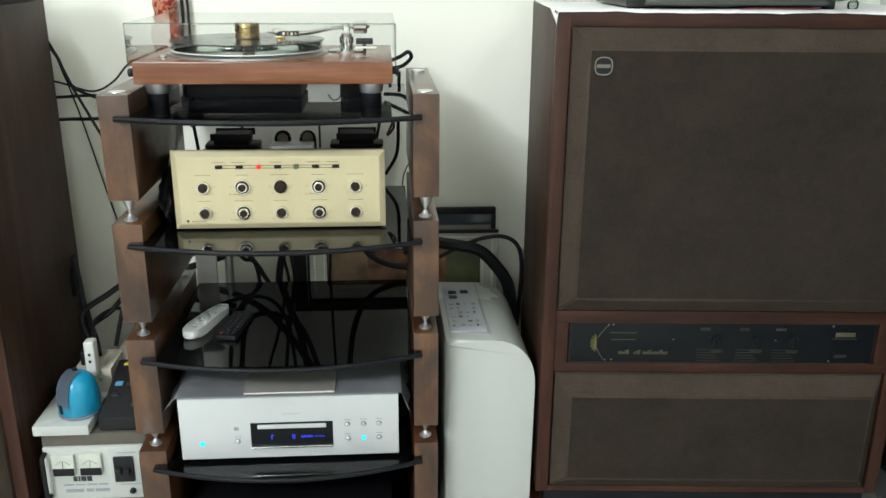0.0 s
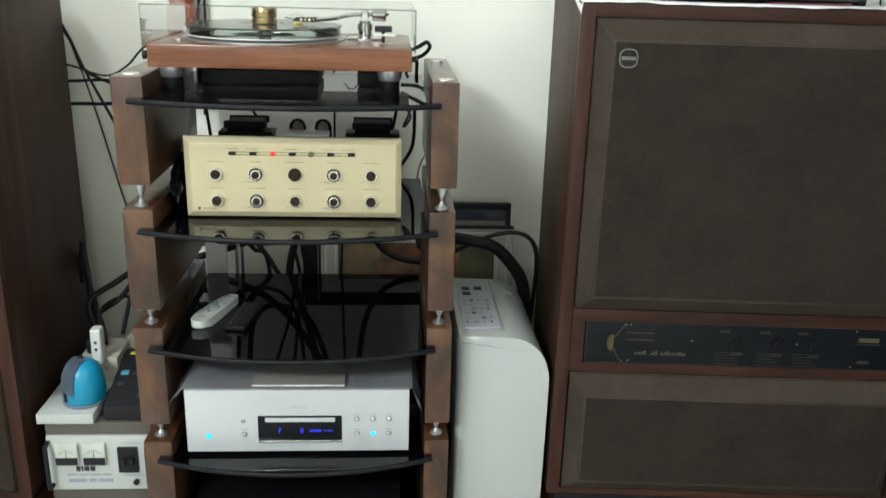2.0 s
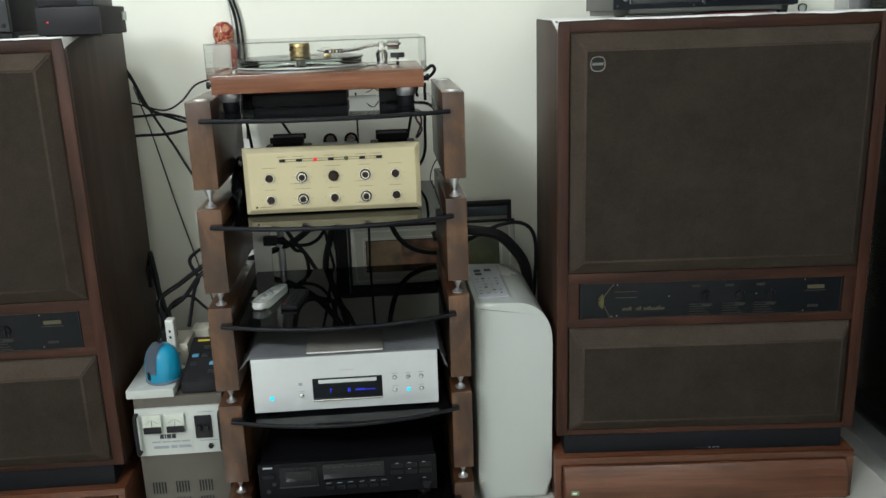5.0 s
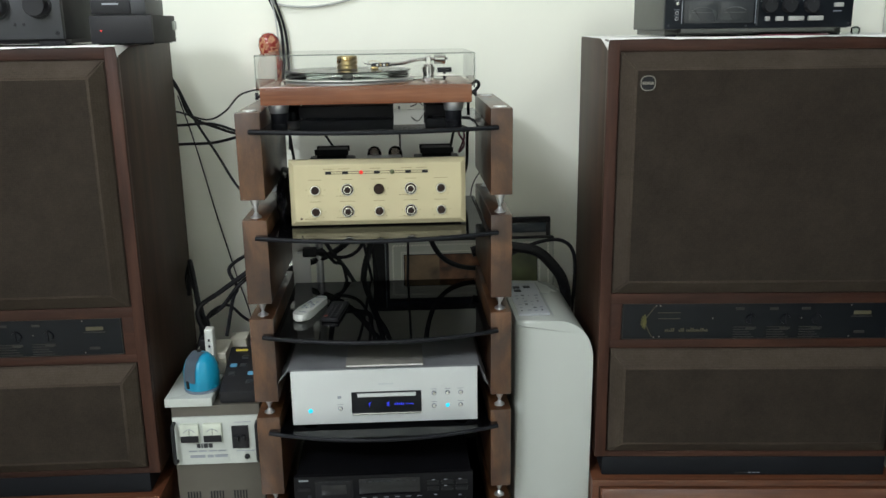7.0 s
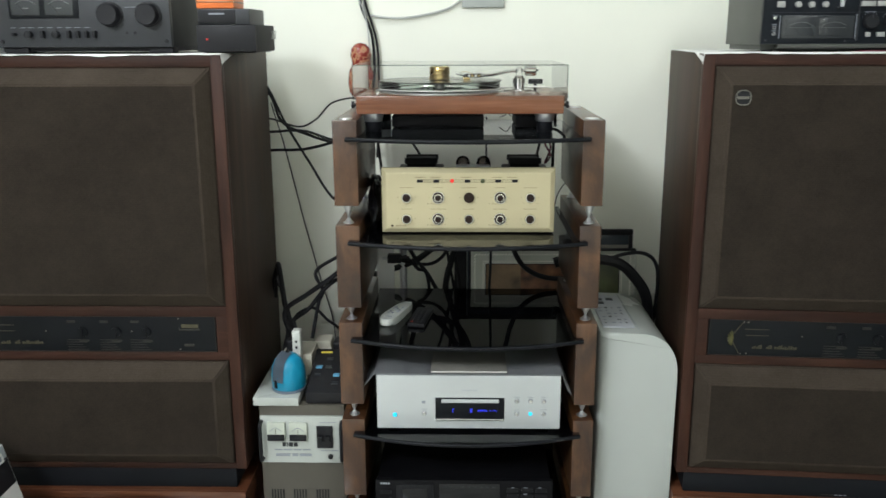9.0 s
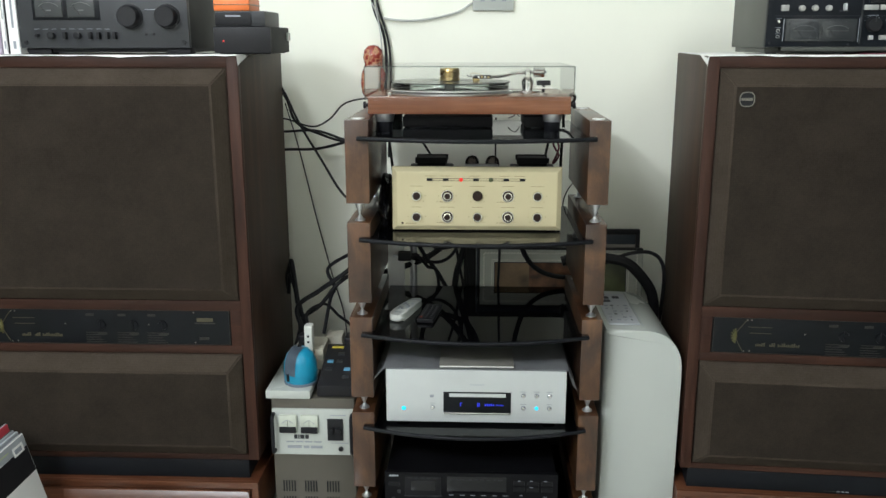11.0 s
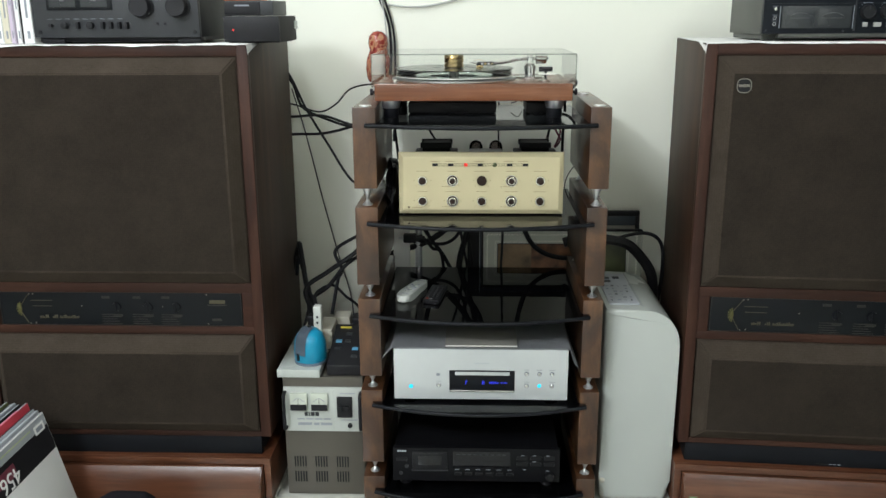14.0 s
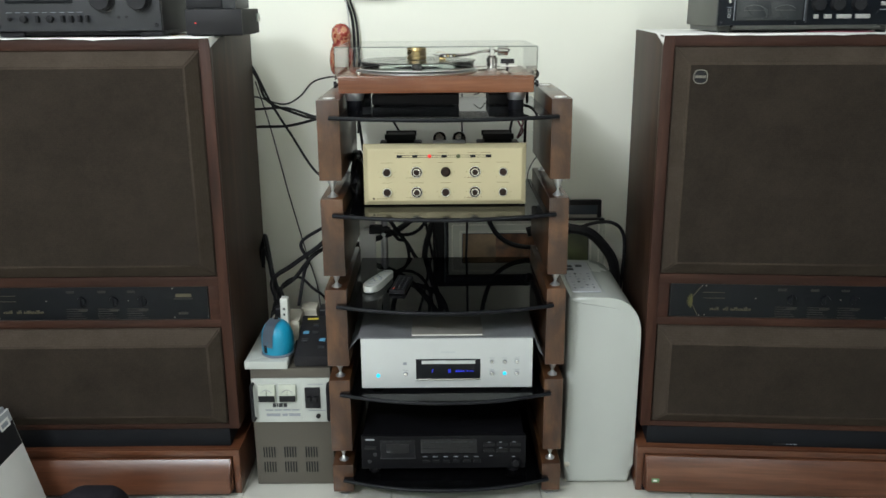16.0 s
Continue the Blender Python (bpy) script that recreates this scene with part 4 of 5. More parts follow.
for i in range(6):
    for j in range(4):
        if (i * 3 + j) % 5 != 4:
            wm = (0.004, 0.007, 0.0095)[(i + 2 * j) % 3]
            part("marking", box(-0.072 + j * 0.017, -0.072 + wm + j * 0.017, 0.065 + i * 0.024, 0.07 + i * 0.024 + 0.004 * (j % 2), 0.5429, 0.5436), M_dark if (i + j) % 3 == 0 else M_greyprint, cp)
for x, y in ((-0.068, 0.222), (-0.068, 0.252), (-0.04, 0.254)):
    part("button", box(x, x + 0.018, y, y + 0.018, 0.5429, 0.5447, 0.0005), M_dark, cp)
part("lid_seam", tube([(0.003, 0.03, 0.5395), (0.003, 0.06, 0.5396), (0.002, 0.16, 0.5397), (0.001, 0.32, 0.5397)], 0.0008, 6, 3), M_greyprint, dh)
part("lid_seam", tube([(-0.0885, 0.03, 0.5392), (-0.0885, 0.16, 0.5394), (-0.0885, 0.32, 0.5394)], 0.0009, 6, 3), M_greyprint, dh)
part("valve", lathe([(0.008, 0), (0.008, 0.02), (0.005, 0.022)], 14, at=(-0.085, 0.02, 0.06), axis="Y"), M_whiteold, dh)
for x in (-0.06, 0.06):
    part("caster", lathe([(0.01, -0.006), (0.01, 0.006)], 16, at=(x, 0.03, 0.01), axis="X"), M_dark2, dh)

# ---- voltage stabiliser and the things on it ----
vs = thing("voltage_stabiliser", (-0.413, 0.07, 0), "taupe metal voltage stabiliser with two white meters", "voltage stabiliser")
part("case", box(-0.106, 0.106, 0.004, 0.34, 0.002, 0.345, 0.003), M_taupe, vs)
pn = part("panel", box(-0.104, 0.104, -0.003, 0.006, 0.193, 0.318, 0.0012), M_white, vs, "white printed meter panel")
for x0 in (-0.086, -0.031):
    mt = part("meter", box(x0, x0 + 0.045, -0.013, -0.002, 0.256, 0.304, 0.002), M_meter, pn, "white faced dial meter")
    part("meter_cover", box(x0 + 0.001, x0 + 0.044, -0.0142, -0.012, 0.257, 0.274, 0.0008), M_black, mt)
    part("scale", tube([(x0 + 0.008, -0.0134, 0.283), (x0 + 0.022, -0.0134, 0.292), (x0 + 0.037, -0.0134, 0.283)], 0.0008, 5, 5), M_greyprint, mt)
    part("needle", tube([(x0 + 0.022, -0.0138, 0.274), (x0 + 0.0225, -0.0138, 0.28), (x0 + 0.023, -0.0138, 0.29)], 0.0006, 5, 2), M_black, mt)
part("switch_panel", box(0.028, 0.1, -0.0042, -0.002, 0.196, 0.314, 0.0008), M_white, pn)
sw = part("breaker", box(0.037, 0.077, -0.01, -0.003, 0.236, 0.294, 0.0015), M_black, pn, "black double breaker switch")
for x in (0.043, 0.06):
    part("toggle", box(x, x + 0.011, -0.02, -0.009, 0.258, 0.272, 0.002), M_dark2, sw)
for x, w in ((-0.05, 0.0085), (-0.0395, 0.0035), (-0.034, 0.0105), (-0.0215, 0.0095)):
    part("emblem", box(x, x + w, -0.0042, -0.0025, 0.2375, 0.2485), M_dark, pn)
for i in range(4):
    part("print", box(-0.07 + i * 0.0235, -0.0505 + i * 0.0235, -0.0038, -0.0025, 0.227, 0.2302), M_greyprint, pn)
for x, w in ((-0.068, 0.036), (-0.026, 0.014), (-0.008, 0.03)):
    part("print", box(x, x + w, -0.0038, -0.0025, 0.211, 0.218), M_greyprint, pn)
part("print", box(0.045, 0.09, -0.0048, -0.0035, 0.226, 0.228), M_greyprint, pn)
part("print", box(0.045, 0.085, -0.0048, -0.0035, 0.302, 0.304), M_greyprint, pn)
part("fuse_cap", lathe([(0.006, 0), (0.006, 0.006), (0.004, 0.008)], 16, at=(0.07, -0.004, 0.212), axis="Y"), M_black, pn)
for x in (-0.1, 0.1):
    part("handle", tube([(x, -0.003, 0.305), (x, -0.02, 0.302), (x, -0.022, 0.28), (x, -0.022, 0.23), (x, -0.02, 0.208), (x, -0.003, 0.205)], 0.0048, 8, 6), M_black, vs, "black carrying handle")
for gx in (-0.085, -0.0285, 0.029):
    for z in (0.085, 0.04):
        for i in range(5):
            part("vent_slot", box(gx + i * 0.0072, gx + 0.0032 + i * 0.0072, 0.0025, 0.006, z, z + 0.03), M_black, vs, smooth=False)
for x in (-0.09, 0.09):
    for y in (0.03, 0.31):
        part("foot", lathe([(0.012, 0), (0.012, 0.009)], 14, at=(x, y, 0)), M_rubber, vs)

single("board", box(-0.531, -0.418, 0.066, 0.34, 0.346, 0.368, 0.003), M_white, "white laminated board lying on the stabiliser", "board")
bl = thing("plug_timer", (-0.452, 0.127, 0.3685), "blue domed plastic gadget with a grey band", "gadget")
dome = [(0.040, 0.006), (0.0425, 0.01), (0.043, 0.04), (0.0405, 0.06), (0.034, 0.077), (0.023, 0.089), (0.010, 0.095), (0.0001, 0.096)]
part("body", lathe(dome, 36), M_blue, bl)
part("base", lathe([(0.041, 0), (0.043, 0.002), (0.043, 0.007), (0.041, 0.0075)], 36), M_bluegrey, bl)
band = [(-0.0438, 0.03), (-0.041, 0.061), (-0.0345, 0.0785), (-0.023, 0.0905), (-0.009, 0.0965), (0.0, 0.097)]
b = bmesh.new()
prev = None
for y, z in band:
    cur = [b.verts.new((-0.016, y, z)), b.verts.new((0.016, y * 0.999, z))]
    if prev:
        b.faces.new((prev[0], prev[1], cur[1], cur[0]))
    prev = cur
bmesh.ops.solidify(b, geom=b.faces[:], thickness=0.002)
bd = part("band", b, M_bluegrey, bl)
bd.rotation_euler.z = radians(-27)
sl = part("slot", box(-0.004, 0.004, -0.0455, -0.041, 0.014, 0.034, 0.001), M_black, bl)
sl.rotation_euler.z = radians(-36)
part("button", lathe([(0.006, 0.092), (0.005, 0.101), (0.0001, 0.102)], 14), M_dark2, bl)
wb = thing("socket_strip", (-0.447, 0.24, 0.3685), "white multi-way mains socket with a plug", "power strip")
part("body", box(-0.04, 0.04, -0.03, 0.075, 0, 0.058, 0.004), M_whiteold, wb)
part("plug", box(-0.006, 0.016, -0.05, -0.022, 0.05, 0.13, 0.005, 3), M_bright, wb, "tall white plug")
for z in (0.082, 0.098):
    part("hole", box(0.0025, 0.0075, -0.0512, -0.049, z, z + 0.006), M_black, wb)
part("print", box(0.012, 0.02, -0.0306, -0.029, 0.028, 0.036), M_greyprint, wb)
part("black_plug", box(-0.03, -0.002, -0.012, 0.02, 0.056, 0.09, 0.006, 3), M_black, wb, "black moulded plug")
ad = thing("adapter", (-0.338, 0.31, 0.346), "black plastic mains adapter on the stabiliser", "adapter")
part("body", box(-0.024, 0.024, -0.028, 0.024, 0, 0.088, 0.006, 3), M_black, ad)
part("collar", lathe([(0.008, 0.087), (0.006, 0.1), (0.005, 0.104)], 14), M_black, ad)
ad = thing("adapter", (-0.40, 0.31, 0.346), "old beige mains adapter beside the socket", "adapter")
part("body", box(-0.017, 0.03, -0.01, 0.05, 0, 0.085, 0.006), M_whiteold, ad)
part("lid", box(-0.018, 0.031, -0.011, 0.051, 0.058, 0.068, 0.003), M_whiteold, ad)
ph = thing("desk_phone", (-0.357, 0.17, 0.346), "black handset with blue keys and yellow label", "phone")
b = box(-0.046, 0.046, -0.09, 0.09, 0, 0.03, 0.006)
for v in b.verts:
    v.co.z += 0.05 * max(0, (v.co.y + 0.09) / 0.18) if v.co.z > 0.01 else 0
part("body", b, M_black, ph)
for i in range(4):
    for j in range(3):
        if (i, j) in ((0, 2), (1, 0), (1, 2), (2, 0), (2, 1), (3, 1)):
            y = -0.06 + i * 0.032
            part("key", box(-0.034 + j * 0.024, -0.018 + j * 0.024, y, y + 0.014, 0.03 + (y + 0.09) / 0.18 * 0.05, 0.0345 + (y + 0.09) / 0.18 * 0.05, 0.001), M_paleblue if (i, j) in ((1, 2), (2, 0)) else M_dark, ph)
part("label", box(-0.03, 0.0, 0.068, 0.077, 0.0735, 0.0765), M_yellow, ph)

# ---- things on the left loudspeaker ----
TOPZ = SPK_Z + 1.011


def paper(x0, x1, inner, label):
    """A sheet on top whose front edge droops unevenly, with one corner folded over the side."""
    b = bmesh.new()
    nx, ny = 60, 16
    g = []
    for j in range(ny + 2):
        row = []
        for i in range(nx + 3):
            u = min(max((i - 1) / nx, 0), 1)
            x, y = x0 + (x1 - x0) * u, SPK_Y + 0.4 * max(j - 1, 0) / ny
            z = TOPZ + 0.001 + 0.0016 * max(0, noise.noise((x * 7, y * 7, 2.0)))
            if j == 0:
                y -= 0.004
                z -= 0.0025 + 0.0025 * noise.noise((x * 9, 0.3, 5.0)) + 0.002 * noise.noise((x * 31, 0.3, 5.0))
            over = i == (0 if inner < 0 else nx + 2)
            if over:
                fall = max(0.0, 1 - (y - SPK_Y + 0.004) / 0.1)
                x += inner * 0.003
                z -= 0.001 + 0.021 * fall
            row.append(b.verts.new((x, y, z)))
        g.append(row)
    for a, c in zip(g, g[1:]):
        for i in range(nx + 2):
            b.faces.new((a[i], a[i + 1], c[i + 1], c[i]))
    bmesh.ops.remove_doubles(b, verts=b.verts[:], dist=0.00005)
    bmesh.ops.solidify(b, geom=b.faces[:], thickness=-0.0005)
    return single("paper_sheet", b, M_paper, label, "paper")


paper(-1.288, -0.5525, 1, "white paper sheet laid under the components")
sheet = paper(0.5155, 1.25, -1, "white paper sheet laid under the tape deck")
sheet.matrix_basis = TOE
PZ = TOPZ + 0.003

rc = thing("stereo_amplifier", (-0.862, 0.09, PZ), "dark grey vintage amplifier with twin meters", "amplifier")
part("case", box(-0.204, 0.184, 0.014, 0.32, 0.012, 0.155, 0.002), M_dark2, rc)
fp = part("front_panel", box(-0.21, 0.19, 0, 0.016, 0.014, 0.157, 0.002), M_dark, rc, "dark grey metal front panel")
part("underside", box(-0.206, 0.186, 0.02, 0.3, 0.004, 0.013), M_dark2, rc)
for x in (-0.172, 0.16):
    part("foot", box(x - 0.028, x + 0.028, 0.012, 0.05, 0, 0.013, 0.002), M_black, rc)
mw = part("meter_window", box(-0.173, -0.015, -0.002, 0.001, 0.077, 0.135, 0.001), M_plate, fp)
for x0 in (-0.166, -0.09):
    mt = part("meter", box(x0, x0 + 0.064, -0.003, -0.001, 0.084, 0.128, 0.0005), M_darkmeter, mw, "unlit grey meter")
    part("scale", tube([(x0 + 0.009, -0.0031, 0.108), (x0 + 0.02, -0.0031, 0.1145), (x0 + 0.032, -0.0031, 0.1165), (x0 + 0.044, -0.0031, 0.1145), (x0 + 0.055, -0.0031, 0.108)], 0.0006, 5, 4), M_dimprint, mt)
    part("needle", tube([(x0 + 0.03, -0.0033, 0.088), (x0 + 0.02, -0.0033, 0.1), (x0 + 0.012, -0.0033, 0.111)], 0.0005, 5, 2), M_black, mt)
    part("print", box(x0 + 0.026, x0 + 0.038, -0.0034, -0.0028, 0.098, 0.1005), M_dimprint, mt)
for x in (0.057, 0.144):
    k = part("knob", lathe([(0.028, 0), (0.028, 0.004), (0.0245, 0.006), (0.0235, 0.026), (0.022, 0.028), (0.0001, 0.0275)], 40, at=(x, 0, 0.085), axis="Y"), M_black, fp)
for x, r in ((-0.165, 0.004), (-0.132, 0.008), (-0.07, 0.008)):
    part("small_knob", lathe([(r, 0), (r, 0.012), (r * 0.8, 0.013)], 18, at=(x, 0, 0.042), axis="Y"), M_dark2, fp)
for x in (-0.1, -0.04, -0.02, 0.0, 0.018):
    part("lever", box(x - 0.0035, x + 0.0035, -0.012, 0, 0.034, 0.05, 0.0015), M_dark2, fp)
for x in (0.09, 0.108):
    part("jack", lathe([(0.0035, 0), (0.003, 0.001)], 12, at=(x, 0, 0.045), axis="Y"), M_black, fp)
for x in (-0.196, 0.178):
    part("screw", lathe([(0.005, 0), (0.004, 0.002)], 14, at=(x, 0, 0.026), axis="Y"), M_dark2, fp)
for i in range(9):
    x = -0.168 + i * 0.021
    part("print", box(x - 0.006, x + 0.006, -0.0006, 0.0005, 0.0565, 0.0575), M_greyprint, fp)
part("print", box(0.09, 0.12, -0.0006, 0.0005, 0.1, 0.1012), M_greyprint, fp)

sb = thing("set_top_box", (-0.548, 0.095, PZ), "black box with a red standby light", "electronics box")
part("case", box(-0.068, 0.066, 0.004, 0.2, 0.002, 0.062, 0.003), M_dark2, sb)
part("front", box(-0.068, 0.066, 0, 0.006, 0.003, 0.061, 0.001), M_black, sb)
part("rear_tab", box(0.064, 0.0705, 0.17, 0.195, 0.03, 0.05, 0.001), M_white, sb, "small white tab at the back")
part("standby_light", lathe([(0.0022, 0), (0.002, 0.001), (0.0001, 0.0015)], 12, at=(-0.045, 0, 0.03), axis="Y"), G_red, sb, "lit red light")
part("foot", box(-0.06, 0.06, 0.02, 0.18, 0, 0.003), M_rubber, sb)
mb = thing("media_box", (-0.56, 0.11, PZ + 0.0625), "small black box stacked on another box", "electronics box")
part("case", box(-0.055, 0.062, 0.003, 0.15, 0, 0.035, 0.002), M_dark, mb)
part("front", box(-0.055, 0.03, 0, 0.004, 0.003, 0.032, 0.0008), M_black, mb)
part("print", box(-0.03, 0.005, -0.0006, 0.001, 0.022, 0.0255), M_greyprint, mb)
ob = thing("orange_case", (-0.575, 0.12, PZ + 0.098), "translucent orange plastic case on the boxes", "case")
part("shell", box(-0.045, 0.04, 0, 0.1, 0, 0.03, 0.004), M_orange, ob)
part("rib", box(-0.046, 0.041, -0.001, 0.101, 0.013, 0.016, 0.001), M_rust, ob)

M_magenta = plain("magenta_spine", (0.3, 0.06, 0.15), 0.5, 0, 0.5, 60)
M_lilac = plain("lilac_spine", (0.5, 0.42, 0.52), 0.6)
ROW = ((M_paper, 0.026), (M_dark2, 0.005), (M_paper, 0.012), (M_lilac, 0.011), (M_cream2, 0.018), (M_paper, 0.017), (M_magenta, 0.017), (M_moss, 0.008), (M_booklet, 0.011), (M_paper, 0.014), (M_red, 0.006), (M_lilac, 0.016), (M_paper, 0.02), (M_panelgrey, 0.014), (M_cream2, 0.012))
LABELS = {M_paper: "upright record box with a white spine", M_dark2: "thin upright record sleeve with a dark spine", M_lilac: "upright record sleeve with a lilac spine", M_cream2: "upright record box with a cream spine", M_magenta: "upright record box with a magenta spine", M_moss: "upright record sleeve with a green spine", M_booklet: "upright record sleeve with a tan spine", M_red: "thin upright record sleeve with a red spine", M_panelgrey: "upright record sleeve with a grey spine"}
x = -1.078
for i, (mat, w) in enumerate(ROW):
    bk = thing("record_sleeve", (x - w / 2, 0.1 + 0.003 * (i % 3), PZ), LABELS[mat], "record sleeve", "sleeves on the loudspeaker")
    tall = 0.312 + 0.003 * (i % 3)
    part("cover", box(-w / 2 + 0.0004, w / 2 - 0.0004, 0, 0.31, 0, tall, 0.0008), mat, bk)
    if w > 0.01:
        ink = M_paper if mat in (M_magenta, M_moss) else M_greyprint
        part("spine_print", box(-w / 8, w / 8, -0.0005, 0.001, 0.012, 0.03), ink, bk)
        part("spine_print", box(-w / 10, w / 10, -0.0005, 0.001, 0.06 + 0.01 * (i % 4), 0.17), ink, bk)
        part("spine_fold", box(w / 2 - 0.0022, w / 2 - 0.0012, -0.0004, 0.001, 0.004, tall - 0.004), M_greyprint, bk)
    x -= w + 0.0012

# ---- tape deck on the right loudspeaker ----
td = thing("cassette_deck", (0.861, 0.085, PZ), "black vintage cassette deck with twin meters and silver keys", "cassette deck", "cassette decks")
part("case", box(-0.212, 0.212, 0.014, 0.27, 0.014, 0.15, 0.002), M_oldcase, td, "olive grey enamelled case")
fp = part("front_panel", box(-0.214, 0.214, 0, 0.016, 0.016, 0.152, 0.002), M_navy, td, "black front panel")
part("underside", box(-0.205, 0.205, 0.03, 0.26, 0.002, 0.017, 0.002), M_oldcase, td)
part("sill", box(-0.176, 0.176, 0.002, 0.02, 0.007, 0.0165, 0.001), M_oldcase, td, "bare metal sill under the panel")
for fx in (-0.19, 0.19):
    part("foot", lathe([(0.012, 0), (0.012, 0.004)], 14, at=(fx, 0.03, -0.0015)), M_rubber, td)
mw = part("meter_window", box(-0.172, -0.015, -0.003, 0.001, 0.028, 0.077, 0.001), M_darkmeter, fp, "grey meter window")
for x0 in (-0.163, -0.09):
    mt = part("meter", box(x0, x0 + 0.065, -0.0042, -0.0025, 0.034, 0.071, 0.0005), M_darkmeter, mw, "unlit grey meter")
    part("scale", tube([(x0 + 0.008, -0.0043, 0.0555), (x0 + 0.02, -0.0043, 0.061), (x0 + 0.0325, -0.0043, 0.0625), (x0 + 0.045, -0.0043, 0.061), (x0 + 0.057, -0.0043, 0.0555)], 0.0006, 5, 4), M_dimprint, mt)
    part("scale", box(x0 + 0.008, x0 + 0.057, -0.0048, -0.004, 0.0505, 0.0512), M_dimprint, mt)
    part("needle", tube([(x0 + 0.03, -0.0045, 0.036), (x0 + 0.02, -0.0045, 0.048), (x0 + 0.012, -0.0045, 0.058)], 0.0005, 5, 2), M_black, mt)
part("divider", box(-0.007, -0.004, -0.003, 0.001, 0.022, 0.148), M_dark, fp)
for i, (x, w) in enumerate(((0.012, 0.01), (0.036, 0.017), (0.066, 0.034), (0.11, 0.034))):
    part("key", box(x, x + w, -0.008, 0, 0.031, 0.041, 0.0015), M_key, fp, "silver push key")
part("key", box(0.168, 0.188, -0.008, 0, 0.06, 0.069, 0.0015), M_key, fp, "silver push key")
for x in (0.02, 0.065, 0.115):
    part("knob", lathe([(0.016, 0), (0.0155, 0.014), (0.014, 0.016), (0.0001, 0.016)], 28, at=(x, 0, 0.064), axis="Y"), M_dark2, fp)
for z in (0.038, 0.051, 0.071):
    part("jack", lathe([(0.0038, 0), (0.0038, 0.002), (0.003, 0.002), (0.0028, 0.0001), (0.0001, 0.0001)], 14, at=(-0.188, 0, z), axis="Y"), M_alu, fp)
    part("jack_hole", lathe([(0.0026, 0), (0.0026, 0.0022), (0.0001, 0.0023)], 12, at=(-0.188, 0, z), axis="Y"), M_black, fp)
    part("print", box(-0.194, -0.182, -0.0006, 0.0005, z + 0.006, z + 0.0072), M_greyprint, fp)
part("button", box(-0.186, -0.169, -0.007, 0, 0.094, 0.107, 0.0015), M_key, fp, "yellowed square button")
for x in (-0.14, -0.111, -0.081):
    part("button", lathe([(0.0068, 0), (0.0066, 0.008), (0.0055, 0.0095), (0.0001, 0.0098)], 18, at=(x, 0, 0.1), axis="Y"), M_key, fp, "round silver button")
tg = part("toggle", box(-0.049, -0.043, -0.012, 0, 0.095, 0.11, 0.002), M_silver, fp)
part("toggle_seat", box(-0.055, -0.037, -0.003, 0, 0.092, 0.096, 0.001), M_dark, tg)
part("trim_line", box(-0.196, 0.2, -0.0012, 0.0005, 0.0828, 0.0838), M_dark, fp)
part("cassette_door", box(0.01, 0.2, -0.004, 0, 0.1105, 0.148, 0.0015), M_dark2, fp)
for x0, x1 in ((-0.004, 0.027), (0.031, 0.067), (0.071, 0.107), (0.114, 0.139)):
    part("key", box(x0, x1, -0.008, 0, 0.096, 0.107, 0.0015), M_key, fp, "silver push key")
for x, z in ((-0.205, 0.024), (0.205, 0.024), (-0.03, 0.021)):
    part("screw", lathe([(0.0028, 0), (0.002, 0.001)], 12, at=(x, 0, z), axis="Y"), M_dark, fp)
part("trim_line", box(-0.010, -0.0088, -0.0012, 0.0005, 0.026, 0.079), M_greyprint, fp)
part("jack", lathe([(0.006, 0), (0.006, 0.003), (0.0035, 0.007), (0.0001, 0.0072)], 16, at=(-0.188, 0, 0.0715), axis="Y"), M_chrome, fp)
part("trim_line", box(-0.177, -0.1755, -0.0012, 0.0005, 0.028, 0.077), M_greyprint, fp)
for x in (0.02, 0.065, 0.115):
    part("pointer", box(x - 0.0008, x + 0.0008, -0.0168, -0.0155, 0.07, 0.079), M_dark, fp)
    part("print", box(x - 0.012, x + 0.012, -0.0006, 0.0005, 0.0835, 0.085), M_greyprint, fp)
    for k in range(7):
        a = math.radians(-60 + k * 20)
        part("tick", box(x + 0.0195 * math.sin(a) - 0.0006, x + 0.0195 * math.sin(a) + 0.0006, -0.0006, 0.0005, 0.064 + 0.0195 * math.cos(a) - 0.0006, 0.064 + 0.0195 * math.cos(a) + 0.0006), M_panelgrey, fp)
part("key_mark", box(0.168, 0.187, -0.0006, 0.0005, 0.05, 0.052), M_greyprint, fp)
single("red_cloth", box(0.87, 1.02, 0.078, 0.2, PZ - 0.0005, PZ + 0.0018, 0.0005), M_winered, "dark red cloth under the tape deck", "cloth")
gl = single("glass_stopper", lathe([(0.008, 0), (0.01, 0.003), (0.01, 0.012), (0.006, 0.016), (0.0001, 0.017)], 18), M_platter, "small clear glass knob beside the deck", "ornament", at=(1.09, 0.095, PZ))

# ---- nesting doll behind the turntable ----
m, t, p = nodes_of("painted_lacquer")
v = coords(t, (1, 1, 1), 0)
nz = node(t, "ShaderNodeTexNoise", Scale=55.0, Detail=2.0)
t.links.new(v, nz.inputs["Vector"])
t.links.new(ramp(t, nz.outputs[0], [(0.38, (0.16, 0.016, 0.014)), (0.5, (0.3, 0.045, 0.03)), (0.56, (0.5, 0.26, 0.14)), (0.66, (0.2, 0.03, 0.025))]), p.inputs["Base Color"])
p.inputs["Roughness"].default_value = 0.15
